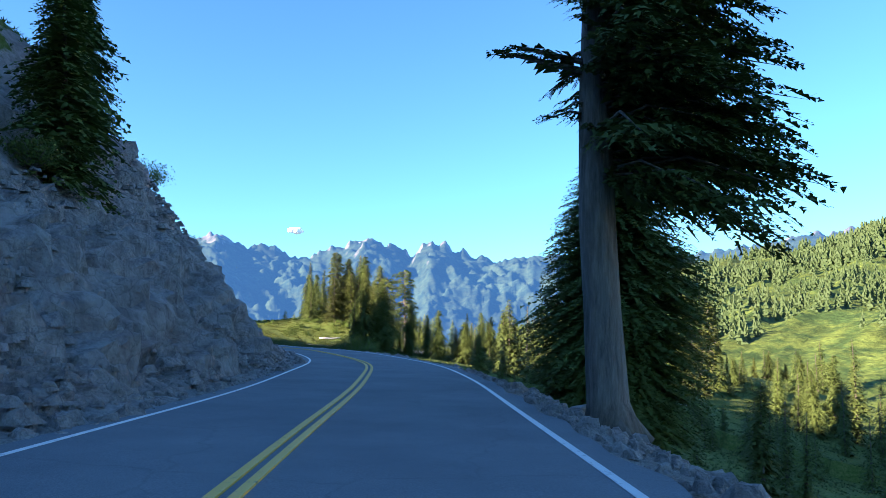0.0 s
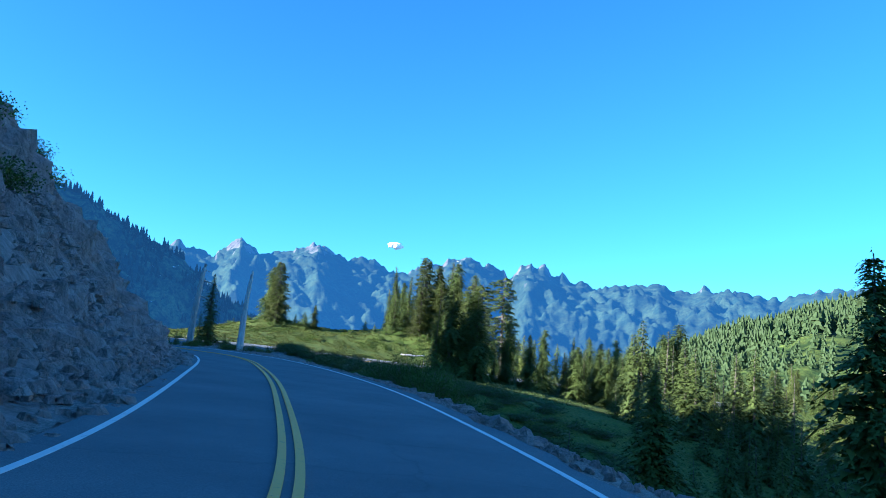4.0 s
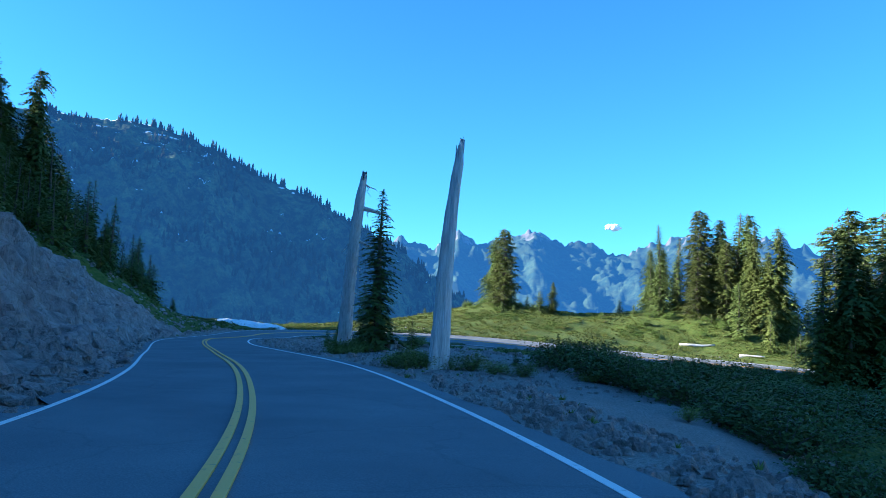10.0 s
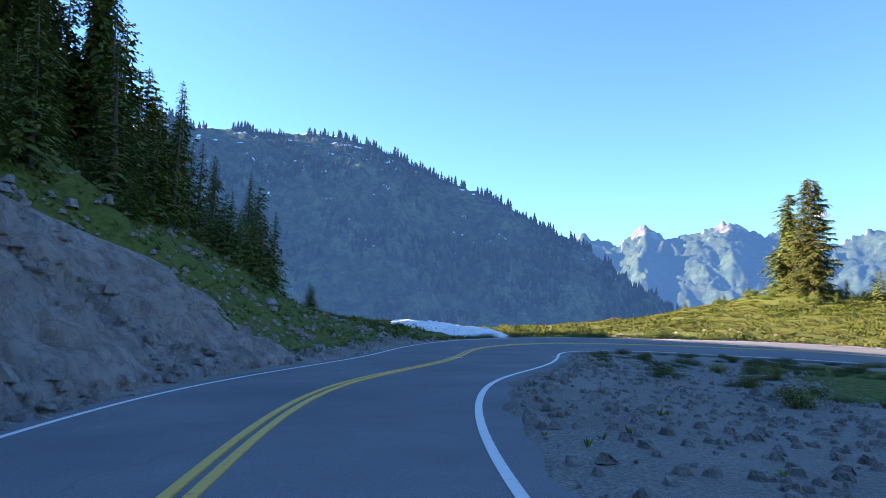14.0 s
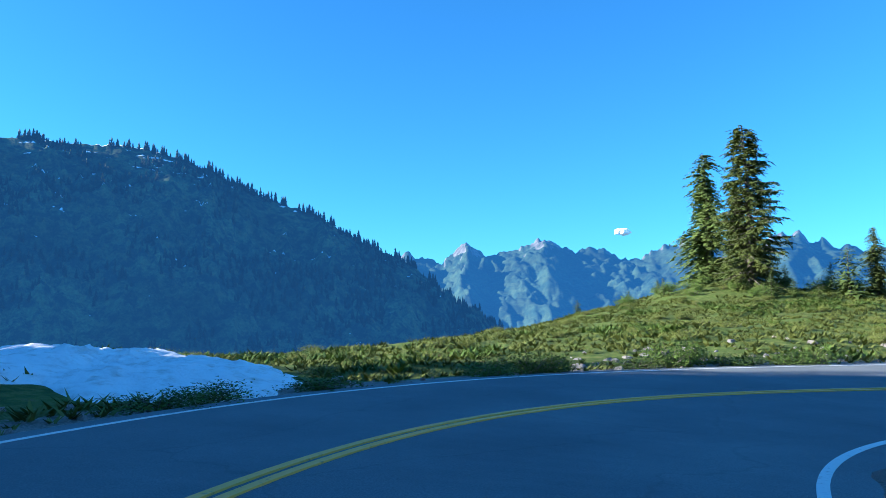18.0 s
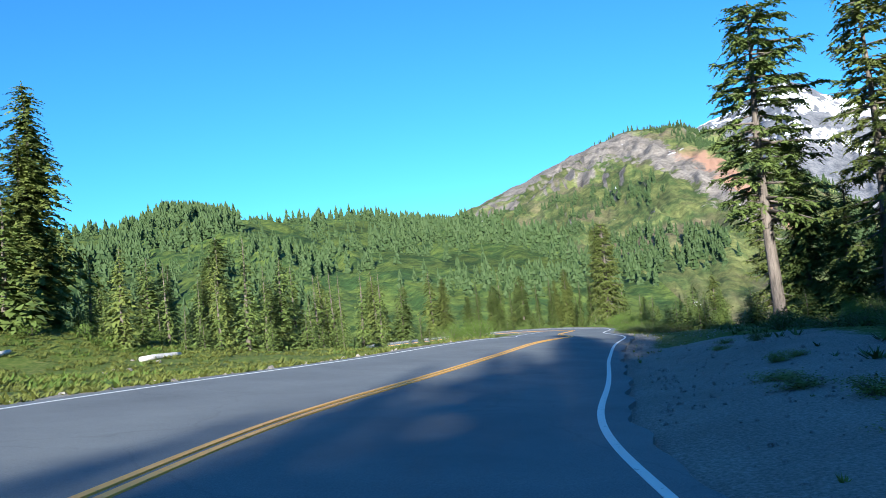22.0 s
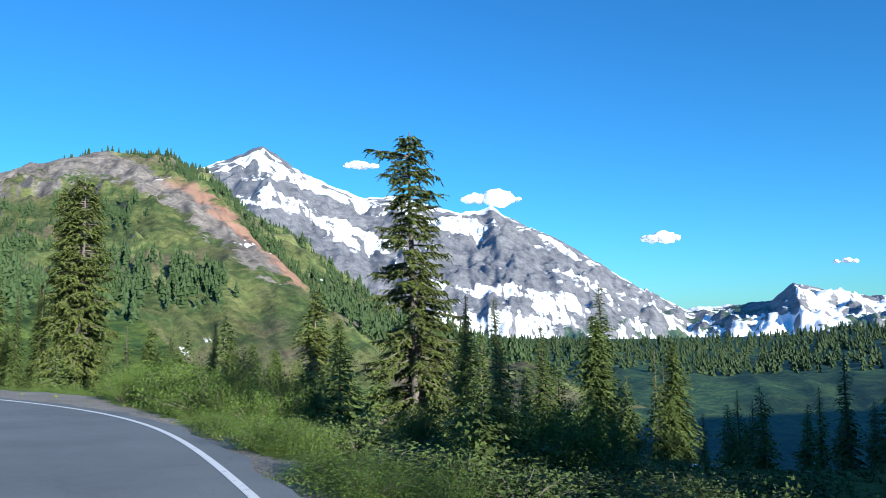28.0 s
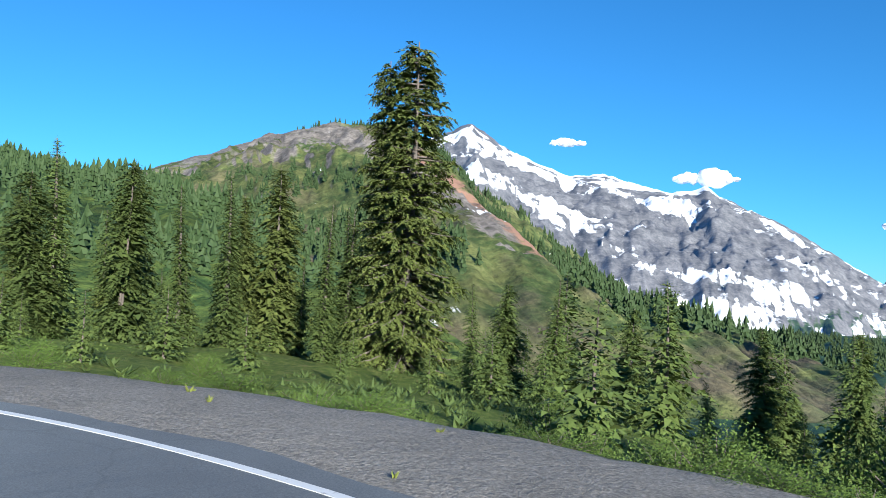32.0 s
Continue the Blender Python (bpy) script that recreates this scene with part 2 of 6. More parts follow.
def m_far(low, high, rock, tree_line, snow_from, snow_amount, air, glow_strength, scale=0.004, snow_scale=0.008, steep_at=0.75, band=120.0, patch=5.0, snow_rise=0.00035, dome=False, lie=0.7, fleck=0.22):
    """Distant slopes: forest and meadow below, rock above, old snow in the hollows; a faint emission paints haze over
    them.
    """
    def f(nt, b):
        v = coords(nt)
        geo = nt.nodes.new("ShaderNodeNewGeometry")
        sp = nt.nodes.new("ShaderNodeSeparateXYZ")
        nt.links.new(geo.outputs["Position"], sp.inputs[0])
        nn = nt.nodes.new("ShaderNodeSeparateXYZ")
        nt.links.new(geo.outputs["Normal"], nn.inputs[0])
        n1 = noise_of(nt, v, scale, 7, 0.62)
        n2 = noise_of(nt, v, scale * 6, 6, 0.7)
        n3 = noise_of(nt, coords(nt, (1, 1, 2.2)), scale * 3, 8, 0.72)
        veg = mixc(nt, ramp(nt, n2, [(0.42, grey(0)), (0.58, grey(1))]), low, high)
        veg = mixc(nt, 0.85, veg, ramp(nt, n1, [(0.36, grey(0.55)), (0.64, grey(1.5))]), 'MULTIPLY')
        stone = mixc(nt, ramp(nt, n3, [(0.35, grey(0)), (0.65, grey(1))]), tuple(x * 0.5 for x in rock), tuple(min(1, x * 1.3) for x in rock))
        h = maths(nt, 'ADD', maths(nt, 'DIVIDE', maths(nt, 'SUBTRACT', sp.outputs[2], tree_line), band), maths(nt, 'MULTIPLY', maths(nt, 'SUBTRACT', n1, 0.5), patch))
        h = maths(nt, 'ADD', h, maths(nt, 'MULTIPLY', maths(nt, 'SUBTRACT', steep_at, nn.outputs[2]), 4.0))
        if dome:
            streak = noise_of(nt, coords(nt, (1, 1, 0.22)), scale * 4, 7, 0.7)
            veg = mixc(nt, ramp(nt, noise_of(nt, coords(nt, (1, 1, 0.5)), scale * 1.7, 5, 0.6), [(0.5, grey(0)), (0.64, grey(0.75))]), veg, (0.15, 0.115, 0.08))
            # bare ledges on the western shoulder, cliffs and a red scree gully on the other flank
            turn = maths(nt, 'DIVIDE', maths(nt, 'SUBTRACT', sp.outputs[1], 110.0), maths(nt, 'ADD', sp.outputs[0], 40.0))
            off = maths(nt, 'SUBTRACT', turn, maths(nt, 'ADD', maths(nt, 'MULTIPLY', sp.outputs[2], 0.001), maths(nt, 'ADD', 0.305, maths(nt, 'MULTIPLY', maths(nt, 'SUBTRACT', n3, 0.5), 0.14))))
            west_side = ramp(nt, maths(nt, 'DIVIDE', maths(nt, 'SUBTRACT', turn, 0.43), 0.12), [(0.0, grey(0)), (1.0, grey(1))])
            h = maths(nt, 'ADD', maths(nt, 'MULTIPLY', h, maths(nt, 'ADD', 0.3, maths(nt, 'MULTIPLY', west_side, 0.7))), maths(nt, 'MULTIPLY', west_side, 0.4))
            cliff = ramp(nt, maths(nt, 'DIVIDE', off, 0.14), [(0.05, grey(0)), (0.15, grey(1)), (0.36, grey(0.9)), (0.6, grey(0))])
            tall = ramp(nt, maths(nt, 'DIVIDE', maths(nt, 'ADD', sp.outputs[2], maths(nt, 'MULTIPLY', maths(nt, 'SUBTRACT', n3, 0.5), 50.0)), 120.0), [(0.0, grey(0)), (0.08, grey(1)), (0.6, grey(1)), (0.75, grey(0))])
            high_up = ramp(nt, maths(nt, 'DIVIDE', maths(nt, 'ADD', sp.outputs[2], maths(nt, 'MULTIPLY', maths(nt, 'SUBTRACT', n3, 0.5), 50.0)), 170.0), [(0.0, grey(0)), (0.08, grey(1)), (0.8, grey(1)), (0.95, grey(0))])
            h = maths(nt, 'ADD', h, maths(nt, 'MULTIPLY', maths(nt, 'MULTIPLY', cliff, high_up), maths(nt, 'MULTIPLY', streak, 3.0)))
        n4 = noise_of(nt, v, scale * 26, 4, 0.7)
        c = mixc(nt, ramp(nt, h, [(0.3, grey(0)), (0.6, grey(1))]), veg, stone)
        c = mixc(nt, 0.85, c, ramp(nt, n4, [(0.3, grey(0.5)), (0.7, grey(1.5))]), 'MULTIPLY')
        if dome:
            scree = ramp(nt, maths(nt, 'ABSOLUTE', maths(nt, 'DIVIDE', off, 0.028)), [(0.45, grey(1)), (0.9, grey(0))])
            c = mixc(nt, maths(nt, 'MULTIPLY', scree, tall), c, mixc(nt, n3, (0.26, 0.14, 0.09), (0.4, 0.25, 0.18)))
        ns = noise_of(nt, coords(nt, (1, 1, 1.6)), snow_scale, 6, 0.6)
        flat = maths(nt, 'MULTIPLY', maths(nt, 'SUBTRACT', nn.outputs[2], 0.7), lie)
        ns = maths(nt, 'ADD', ns, maths(nt, 'MULTIPLY', maths(nt, 'SUBTRACT', n3, 0.5), fleck))
        sn = maths(nt, 'ADD', maths(nt, 'ADD', ns, flat), maths(nt, 'MULTIPLY', maths(nt, 'SUBTRACT', sp.outputs[2], snow_from), snow_rise))
        c = mixc(nt, ramp(nt, sn, [(snow_amount, grey(0)), (snow_amount + 0.02, grey(1))]), c, (0.85, 0.86, 0.88))
        nt.links.new(c, b.inputs["Base Color"])
        b.inputs["Roughness"].default_value = 1.0
        b.inputs["Specular IOR Level"].default_value = 0.05
        # haze: the slope surface itself emits a little blue light
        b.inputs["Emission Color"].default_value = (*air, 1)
        b.inputs["Emission Strength"].default_value = glow_strength
        bump(nt, b, n3, 0.8, 4.0)
    return f


def m_flat(col, rough=0.6, metal=0.0, var=0.15):
    def f(nt, b):
        n = noise_of(nt, coords(nt), 6, 4, 0.6)
        nt.links.new(mixc(nt, n, tuple(x * (1 - var) for x in col), tuple(min(1, x * (1 + var)) for x in col)), b.inputs["Base Color"])
        b.inputs["Roughness"].default_value = rough
        b.inputs["Metallic"].default_value = metal
    return f


ASPHALT = mat("asphalt", m_asphalt)
WHITE = mat("white_line_paint", m_paint((0.72, 0.72, 0.7)))
YELLOW = mat("yellow_line_paint", m_paint((0.82, 0.42, 0.07)))
GROUND = mat("alpine_ground", m_ground)
ROCK = mat("broken_rock", m_rock)
NEEDLE = mat("hemlock_needles", m_needles((0.03, 0.058, 0.018), (0.13, 0.172, 0.042)))
NEEDLE_Y = mat("yellowing_needles", m_needles((0.045, 0.075, 0.018), (0.145, 0.17, 0.042)))
SHRUB = mat("shrub_leaves", m_needles((0.035, 0.07, 0.014), (0.11, 0.165, 0.03)))
HEATH = mat("heather_leaves", m_needles((0.06, 0.085, 0.016), (0.2, 0.22, 0.05)))
# shrub leaves with deep shade put into a darker green
SHADE_LEAF = mat("shade_dark_leaves", m_needles((0.03, 0.052, 0.015), (0.08, 0.11, 0.03)))
BARK = mat("grey_bark", m_bark((0.06, 0.05, 0.043), (0.22, 0.185, 0.16)))
SILVER = mat("weathered_wood", m_bark((0.34, 0.32, 0.31), (0.74, 0.72, 0.70), 9))
SNOW = mat("old_snow", m_snow)


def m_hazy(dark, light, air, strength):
    """Needles with a faint emission painted in as distance haze."""
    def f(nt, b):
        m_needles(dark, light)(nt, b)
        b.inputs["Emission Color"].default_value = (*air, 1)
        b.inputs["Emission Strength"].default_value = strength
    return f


# darker copy of the forest needles: shade in the colour, haze as glow
SHADY = mat("shade_haze_forest_needles", m_hazy((0.010, 0.022, 0.016), (0.03, 0.05, 0.03), (0.05, 0.21, 0.56), 0.10))
FOREST = mat("forest_needles", m_needles((0.014, 0.034, 0.014), (0.052, 0.082, 0.026)))


# ---- the road's line ----
CENTRE = [(-1.6, -0.2, 0.0), (-2.6, 8.3, 0.0), (-3.7, 16.7, 0.0), (-4.9, 25.1, 0.1), (-6.5, 33.5, 0.1), (-10.1, 41.3, 0.2), (-14.0, 48.6, 0.2), (-18.3, 56.1, 0.1),
          (-22.7, 63.3, 0.0), (-27.8, 70.3, -0.1), (-33.3, 76.7, -0.2), (-39.4, 82.7, -0.2), (-45.8, 88.1, -0.3), (-52.2, 93.7, -0.4), (-58.9, 99.1, -0.5), (-65.1, 105.0, -0.5),
          (-70.3, 111.9, -0.6), (-74.3, 119.3, -0.6), (-78.8, 126.3, -0.6), (-81.0, 134.3, -0.6), (-79.0, 142.6, -0.8), (-72.6, 148.1, -1.1), (-65.9, 152.8, -1.5), (-58.9, 157.3, -2.0),
          (-50.85, 160.29, -2.5), (-42.83, 162.73, -2.9), (-34.55, 164.93, -3.2), (-26.11, 167.16, -3.7), (-19.11, 171.93, -4.0), (-11.15, 175.3, -4.4), (-3.15, 178.6, -4.8), (4.05, 183.2, -5.2)]
BEFORE = [(2.6, -44.0, 0.0), (0.6, -20.0, 0.0)]
AFTER = [(10.45, 189.4, -5.5), (13.55, 197.5, -5.7), (12.05, 205.7, -5.9), (7.05, 212.2, -6.0), (-2.0, 218.0, -6.1), (-12.0, 221.0, -6.3), (-24.0, 225.0, -6.8), (-40.0, 234.0, -8.4),
          (-60.0, 250.0, -10.4)]


def smooth_line(pts, step=0.5):
    """Catmull-Rom through the points, resampled at even steps."""
    p = np.array(pts, float)
    p = np.vstack([2 * p[0] - p[1], p, 2 * p[-1] - p[-2]])
    out = []
    for i in range(1, len(p) - 2):
        u = np.linspace(0, 1, 24, endpoint=False)[:, None]
        a, b_, c, d = p[i - 1], p[i], p[i + 1], p[i + 2]
        out.append(0.5 * (2 * b_ + (c - a) * u + (2 * a - 5 * b_ + 4 * c - d) * u ** 2 + (3 * b_ - a - 3 * c + d) * u ** 3))
    out = np.vstack(out + [p[-2:-1]])
    k = np.ones(25) / 25
    pad = np.pad(out, ((12, 12), (0, 0)), mode='edge')
    mid = np.stack([np.convolve(pad[:, j], k, 'valid') for j in range(3)], 1)
    mid[:12], mid[-12:] = out[:12], out[-12:]
    length = np.concatenate([[0], np.cumsum(np.linalg.norm(np.diff(mid[:, :2], axis=0), axis=1))])
    s = np.arange(0, length[-1], step)
    return np.stack([np.interp(s, length, mid[:, j]) for j in range(3)], 1)


LINE = smooth_line(BEFORE + CENTRE + AFTER)
START = int(np.argmin(np.hypot(LINE[:, 0] + 1.6, LINE[:, 1] + 0.2)))
CHAIN = (np.arange(len(LINE)) - START) * 0.5
TAN = np.gradient(LINE[:, :2], axis=0)
TAN /= np.linalg.norm(TAN, axis=1)[:, None]
LEFT = np.stack([-TAN[:, 1], TAN[:, 0]], 1)


def rise(x, a, b_):
    u = np.clip((x - a) / (b_ - a), 0, 1)
    return u * u * (3 - 2 * u)


def along(s, values):
    """A table with a value every ten metres of road, read smoothly."""
    v = np.concatenate([[2 * values[0] - values[1]], values, [2 * values[-1] - values[-2]]])
    u = np.clip(np.asarray(s, float) / 10.0, 0, len(values) - 1 - 1e-9)
    i = u.astype(int)
    f = u - i
    a, b_, c, d = v[i], v[i + 1], v[i + 2], v[i + 3]
    return 0.5 * (2 * b_ + (c - a) * f + (2 * a - 5 * b_ + 4 * c - d) * f ** 2 + (3 * b_ - a - 3 * c + d) * f ** 3)


LINE[:, 2] += along(CHAIN, [0.14, 0.05, -0.06, -0.15, -0.13, -0.07, -0.04, 0.01, 0.04, 0.00, -0.04, -0.13, -0.20, -0.19, -0.19, -0.14, -0.08, 0.11, 0.35, 0.45, 0.47, 0.45, 0.39, 0.30, 0.18, 0.08, -0.02, -0.13, -0.15, -0.18])


def half_right(s):
    return along(s, [3.50, 3.32, 3.20, 2.99, 2.98, 3.20, 3.41, 3.42, 3.56, 3.62, 3.67, 3.43, 3.31, 3.66, 4.32, 4.23, 4.72, 5.14, 5.15, 5.27, 5.38, 4.43, 3.32, 2.58, 2.75, 2.94, 2.99, 2.99, 3.13, 3.17])


def half_left(s):
    return along(s, [3.10, 2.95, 2.82, 2.85, 2.59, 2.49, 2.39, 2.38, 2.34, 2.26, 2.25, 2.30, 2.21, 2.41, 2.72, 3.17, 3.54, 3.85, 4.26, 4.62, 4.61, 4.17, 3.82, 3.61, 3.40, 3.21, 3.04, 2.99, 2.93, 2.92])


def tilt(s):
    """The road is banked: the outer side of a bend stands higher."""
    return along(s, [0.015, 0.016, 0.018, 0.038, 0.044, 0.042, 0.031, 0.021, 0.003, -0.010, -0.019, -0.024, -0.037, -0.038, -0.021, -0.001, 0.038, 0.063, 0.080, 0.090, 0.081, 0.078, 0.085, 0.079, 0.055, 0.049, 0.040, 0.028, 0.003, -0.021])


def at_road(x, y):
    """Chainage, distance to the left of the centre line and road height, for arrays of points."""
    x, y = np.ravel(x), np.ravel(y)
    s, d, z = np.empty(len(x)), np.empty(len(x)), np.empty(len(x))
    coarse = LINE[::2]
    for i in range(0, len(x), 20000):
        q = np.stack([x[i:i + 20000], y[i:i + 20000]], 1)
        dist = (q[:, None, 0] - coarse[None, :, 0]) ** 2 + (q[:, None, 1] - coarse[None, :, 1]) ** 2
        k = np.argmin(dist, 1) * 2
        v = q - LINE[k, :2]
        side = np.sign(v[:, 0] * LEFT[k, 0] + v[:, 1] * LEFT[k, 1])
        s[i:i + 20000], z[i:i + 20000] = CHAIN[k], LINE[k, 2]
        ahead = v[:, 0] * TAN[k, 0] + v[:, 1] * TAN[k, 1]
        d[i:i + 20000] = side * np.where(np.abs(ahead) < 2, np.abs(v[:, 0] * LEFT[k, 0] + v[:, 1] * LEFT[k, 1]), np.hypot(v[:, 0], v[:, 1]))
        z[i:i + 20000] += tilt(CHAIN[k]) * np.clip(d[i:i + 20000], -6, 6)
    return s, d, z


# ---- the shape of the land ----
HEIGHTS_A = [(-92, 143, -0.7), (-99, 139, 0.2), (-106, 189, 0.6), (-100, 184, 1.4), (-89, 199, 5.2), (-85, 190, 3.0), (-81, 159, 0.6), (-72, 172, 0.2),
             (-55, 213, 5.2), (-45, 206, 3.0), (-40, 195, -1.0), (-48, 192, -1.4), (-67, 236, 6.0), (-57, 243, 3.5), (-22, 205, -4.8), (-5, 232, -6.5),
             (-64, 208, 4.2), (-37, 88.5, 0.1), (-45.5, 96, 0.0), (-76, 215, 3.4), (-120, 165, -2.5), (-125, 205, -6.0)]
HEIGHTS_B = [(70, 214, -10.5), (50, 201, -8.6), (38, 174, -11.5), (62, 151, -19.0), (123, 150, -29.0), (-5, 134, -5.5), (-25, 133, -3.0), (-18, 156, -4.3),
             (0, 152, -8.0), (20, 162, -10.0), (6, 62, -6.0), (25, 80, -12.0), (60, 120, -20.0), (18, 35, -8.0), (-13, 112, -3.6), (-40, 118, -1.6), (116, 236, -12.0),
             (144, 265, -13.0), (10, 250, -8.0), (40, 262, -10.0), (-40, 285, -14.0)]
KNOTS = np.array(HEIGHTS_A + HEIGHTS_B, float)
KNOTS = np.vstack([KNOTS, LINE[(CHAIN > -30) & (CHAIN < 330)][::14]])


def tps(r2):
    return 0.5 * r2 * np.log(r2 + 1e-6)


def fit_land():
    n = len(KNOTS)
    r2 = (KNOTS[:, None, 0] - KNOTS[None, :, 0]) ** 2 + (KNOTS[:, None, 1] - KNOTS[None, :, 1]) ** 2
    p = np.column_stack([np.ones(n), KNOTS[:, :2]])
    a = np.block([[tps(r2) + 30 * np.eye(n), p], [p.T, np.zeros((3, 3))]])
    return np.linalg.solve(a, np.concatenate([KNOTS[:, 2], np.zeros(3)]))


LAND = fit_land()


def cheap_noise(x, y, size, seed=0.0):
    """Smooth ripples out of a few turned sine waves."""
    v = np.zeros_like(x)
    for i in range(5):
        a = seed + i * 2.4
        k = 2 * math.pi / (size * (0.6 + 0.27 * i))
        v += np.sin((x * math.cos(a) + y * math.sin(a)) * k + 1.7 * i + seed * 3) * np.cos((x * math.sin(a * 1.3) - y * math.cos(a * 1.3)) * k * 0.7 + i)
    return v / 3.0


def bank_angle(s):
    return np.interp(s, [-40, 27, 36, 46, 57, 82, 98, 120, 138, 150, 158, 164], [43, 46, 56, 54, 52, 54, 48, 42, 36, 31, 8, 0])


def bank(s, e):
    """Height of the cut bank e metres beyond the road's left edge."""
    e = np.maximum(e - 0.9, 0)
    top = np.interp(s, [-40, 20, 45, 75, 95, 115, 140, 152, 162], [9, 8, 9.5, 10, 9.5, 9, 7.2, 5.0, 1.2])
    talus = np.minimum(e, 1.7) * 0.55
    run = np.maximum(e - 1.7, 0)
    slope = np.tan(np.radians(bank_angle(s)))
    steep = np.minimum(run * slope, top)
    rest = np.maximum(run - top / np.maximum(slope, 0.05), 0)
    return talus * (1 - rise(s, 130, 150)) + steep + 76 * (1 - np.exp(-1.0 * rest / 76)) * (1 - rise(s, 108, 156))


def land(x, y):
    shape = np.shape(x)
    x, y = np.ravel(x).astype(float), np.ravel(y).astype(float)
    z = np.empty(len(x))
    cx, cy = -30.0, 125.0
    dx, dy = x - cx, y - cy
    far = np.hypot(dx, dy)
    k = np.minimum(1, 190 / np.maximum(far, 1))
    px, py = cx + dx * k, cy + dy * k
    for i in range(0, len(x), 20000):
        sl = slice(i, i + 20000)
        r2 = (px[sl, None] - KNOTS[None, :, 0]) ** 2 + (py[sl, None] - KNOTS[None, :, 1]) ** 2
        z[sl] = tps(r2) @ LAND[:-3] + LAND[-3] + LAND[-2] * px[sl] + LAND[-1] * py[sl]
    z = np.clip(z, -34, 9)
    s, d, zr = at_road(x, y)
    out = np.maximum(np.abs(d) - np.where(d > 0, half_left(s), half_right(s)), 0)
    # the land falls away beyond the shelf
    drop = rise(far, 110, 420)
    north = rise(y, 175, 330) + rise(-x - 112 - 0.25 * (y - 150), 0, 60) * rise(y, 135, 175)
    z = z - 75 * drop - 150 * rise(far, 500, 1500) - 60 * np.clip(north, 0, 1) * rise(far, 85, 260)
    # the cut bank and the hill above it
    west = (d > 0) & (s < 166)
    hill = np.where(west, bank(s, out), 0)
    z = np.where(west, np.maximum(zr + hill, np.where(s > 120, z * rise(s, 120, 164) + zr * (1 - rise(s, 120, 164)), -99)), z)
    z = np.where(west & (s < 140) & (out > 1.0) & (hill < 13), z - 0.55 * rise(out, 1.0, 2.0), z)
    # two mounds added out of view so the hill shades the lower road
    z = z + np.where(west, 9.0 * np.exp(-(((x + 117) / 14) ** 2 + ((y - 113) / 13) ** 2)) + 13.0 * np.exp(-(((x + 114) / 14) ** 2 + ((y - 98) / 14) ** 2)), 0)
    # the drop at the outer edge of the first leg
    east = (d < 0) & (s < 62)
    z = np.where(east, np.minimum(z, zr - 0.12 - np.maximum(out - 1.6, 0) * 0.75 * rise(-s, -62, -48)), z)
    z = np.where(east & (out < 40), np.maximum(z, -16), z)
    dip = (d < 0) & (s > 46) & (s < 90)
    z = np.where(dip, z - np.minimum(0.45 * np.maximum(out - 3.2, 0), 2.2) * rise(s, 46, 56) * (1 - rise(s, 78, 90)), z)
    ripple = 0.22 * cheap_noise(x, y, 9, 1.0) + 0.1 * cheap_noise(x, y, 3.4, 2.0)
    z = z + ripple * rise(out, 1.5, 7)
    near = 1 - rise(out, 0.4, 5.0)
    z = np.where(west & (s < 156), z, z * (1 - near) + (zr - 0.05 * out) * near)
    # the level shoulder of the lower road
    flat = np.where(d < 0, rise(s, 258, 268), 0) * (1 - rise(out, 3.4, 5.4))
    z = z * (1 - flat) + (zr - 0.03 * out) * flat
    z = np.where(out <= 0.25, zr - 0.16, z - 0.1 * (1 - rise(out, 0.25, 1.2)))
    return z.reshape(shape)


def height(x, y):
    return float(land(np.array([x]), np.array([y]))[0])


def mesh_object(name, verts, faces, material, smooth=True):
    me = bpy.data.meshes.new(name)
    me.from_pydata([tuple(v) for v in verts], [], [tuple(f) for f in faces])
    if smooth:
        me.polygons.foreach_set("use_smooth", [True] * len(me.polygons))
    me.materials.append(material)
    return me


def grid_faces(rows, cols):
    i = np.arange(rows * cols).reshape(rows, cols)
    return np.stack([i[:-1, :-1].ravel(), i[:-1, 1:].ravel(), i[1:, 1:].ravel(), i[1:, :-1].ravel()], 1)


def spread(lo, hi, step, reach, growth=1.13):
    mid = list(np.arange(lo, hi + step, step))
    up, w = [mid[-1]], step
    while up[-1] < reach:
        w *= growth
        up.append(up[-1] + w)
    dn, w = [mid[0]], step
    while dn[-1] > -reach:
        w *= growth
        dn.append(dn[-1] - w)
    return np.array(dn[:0:-1] + mid + up[1:])


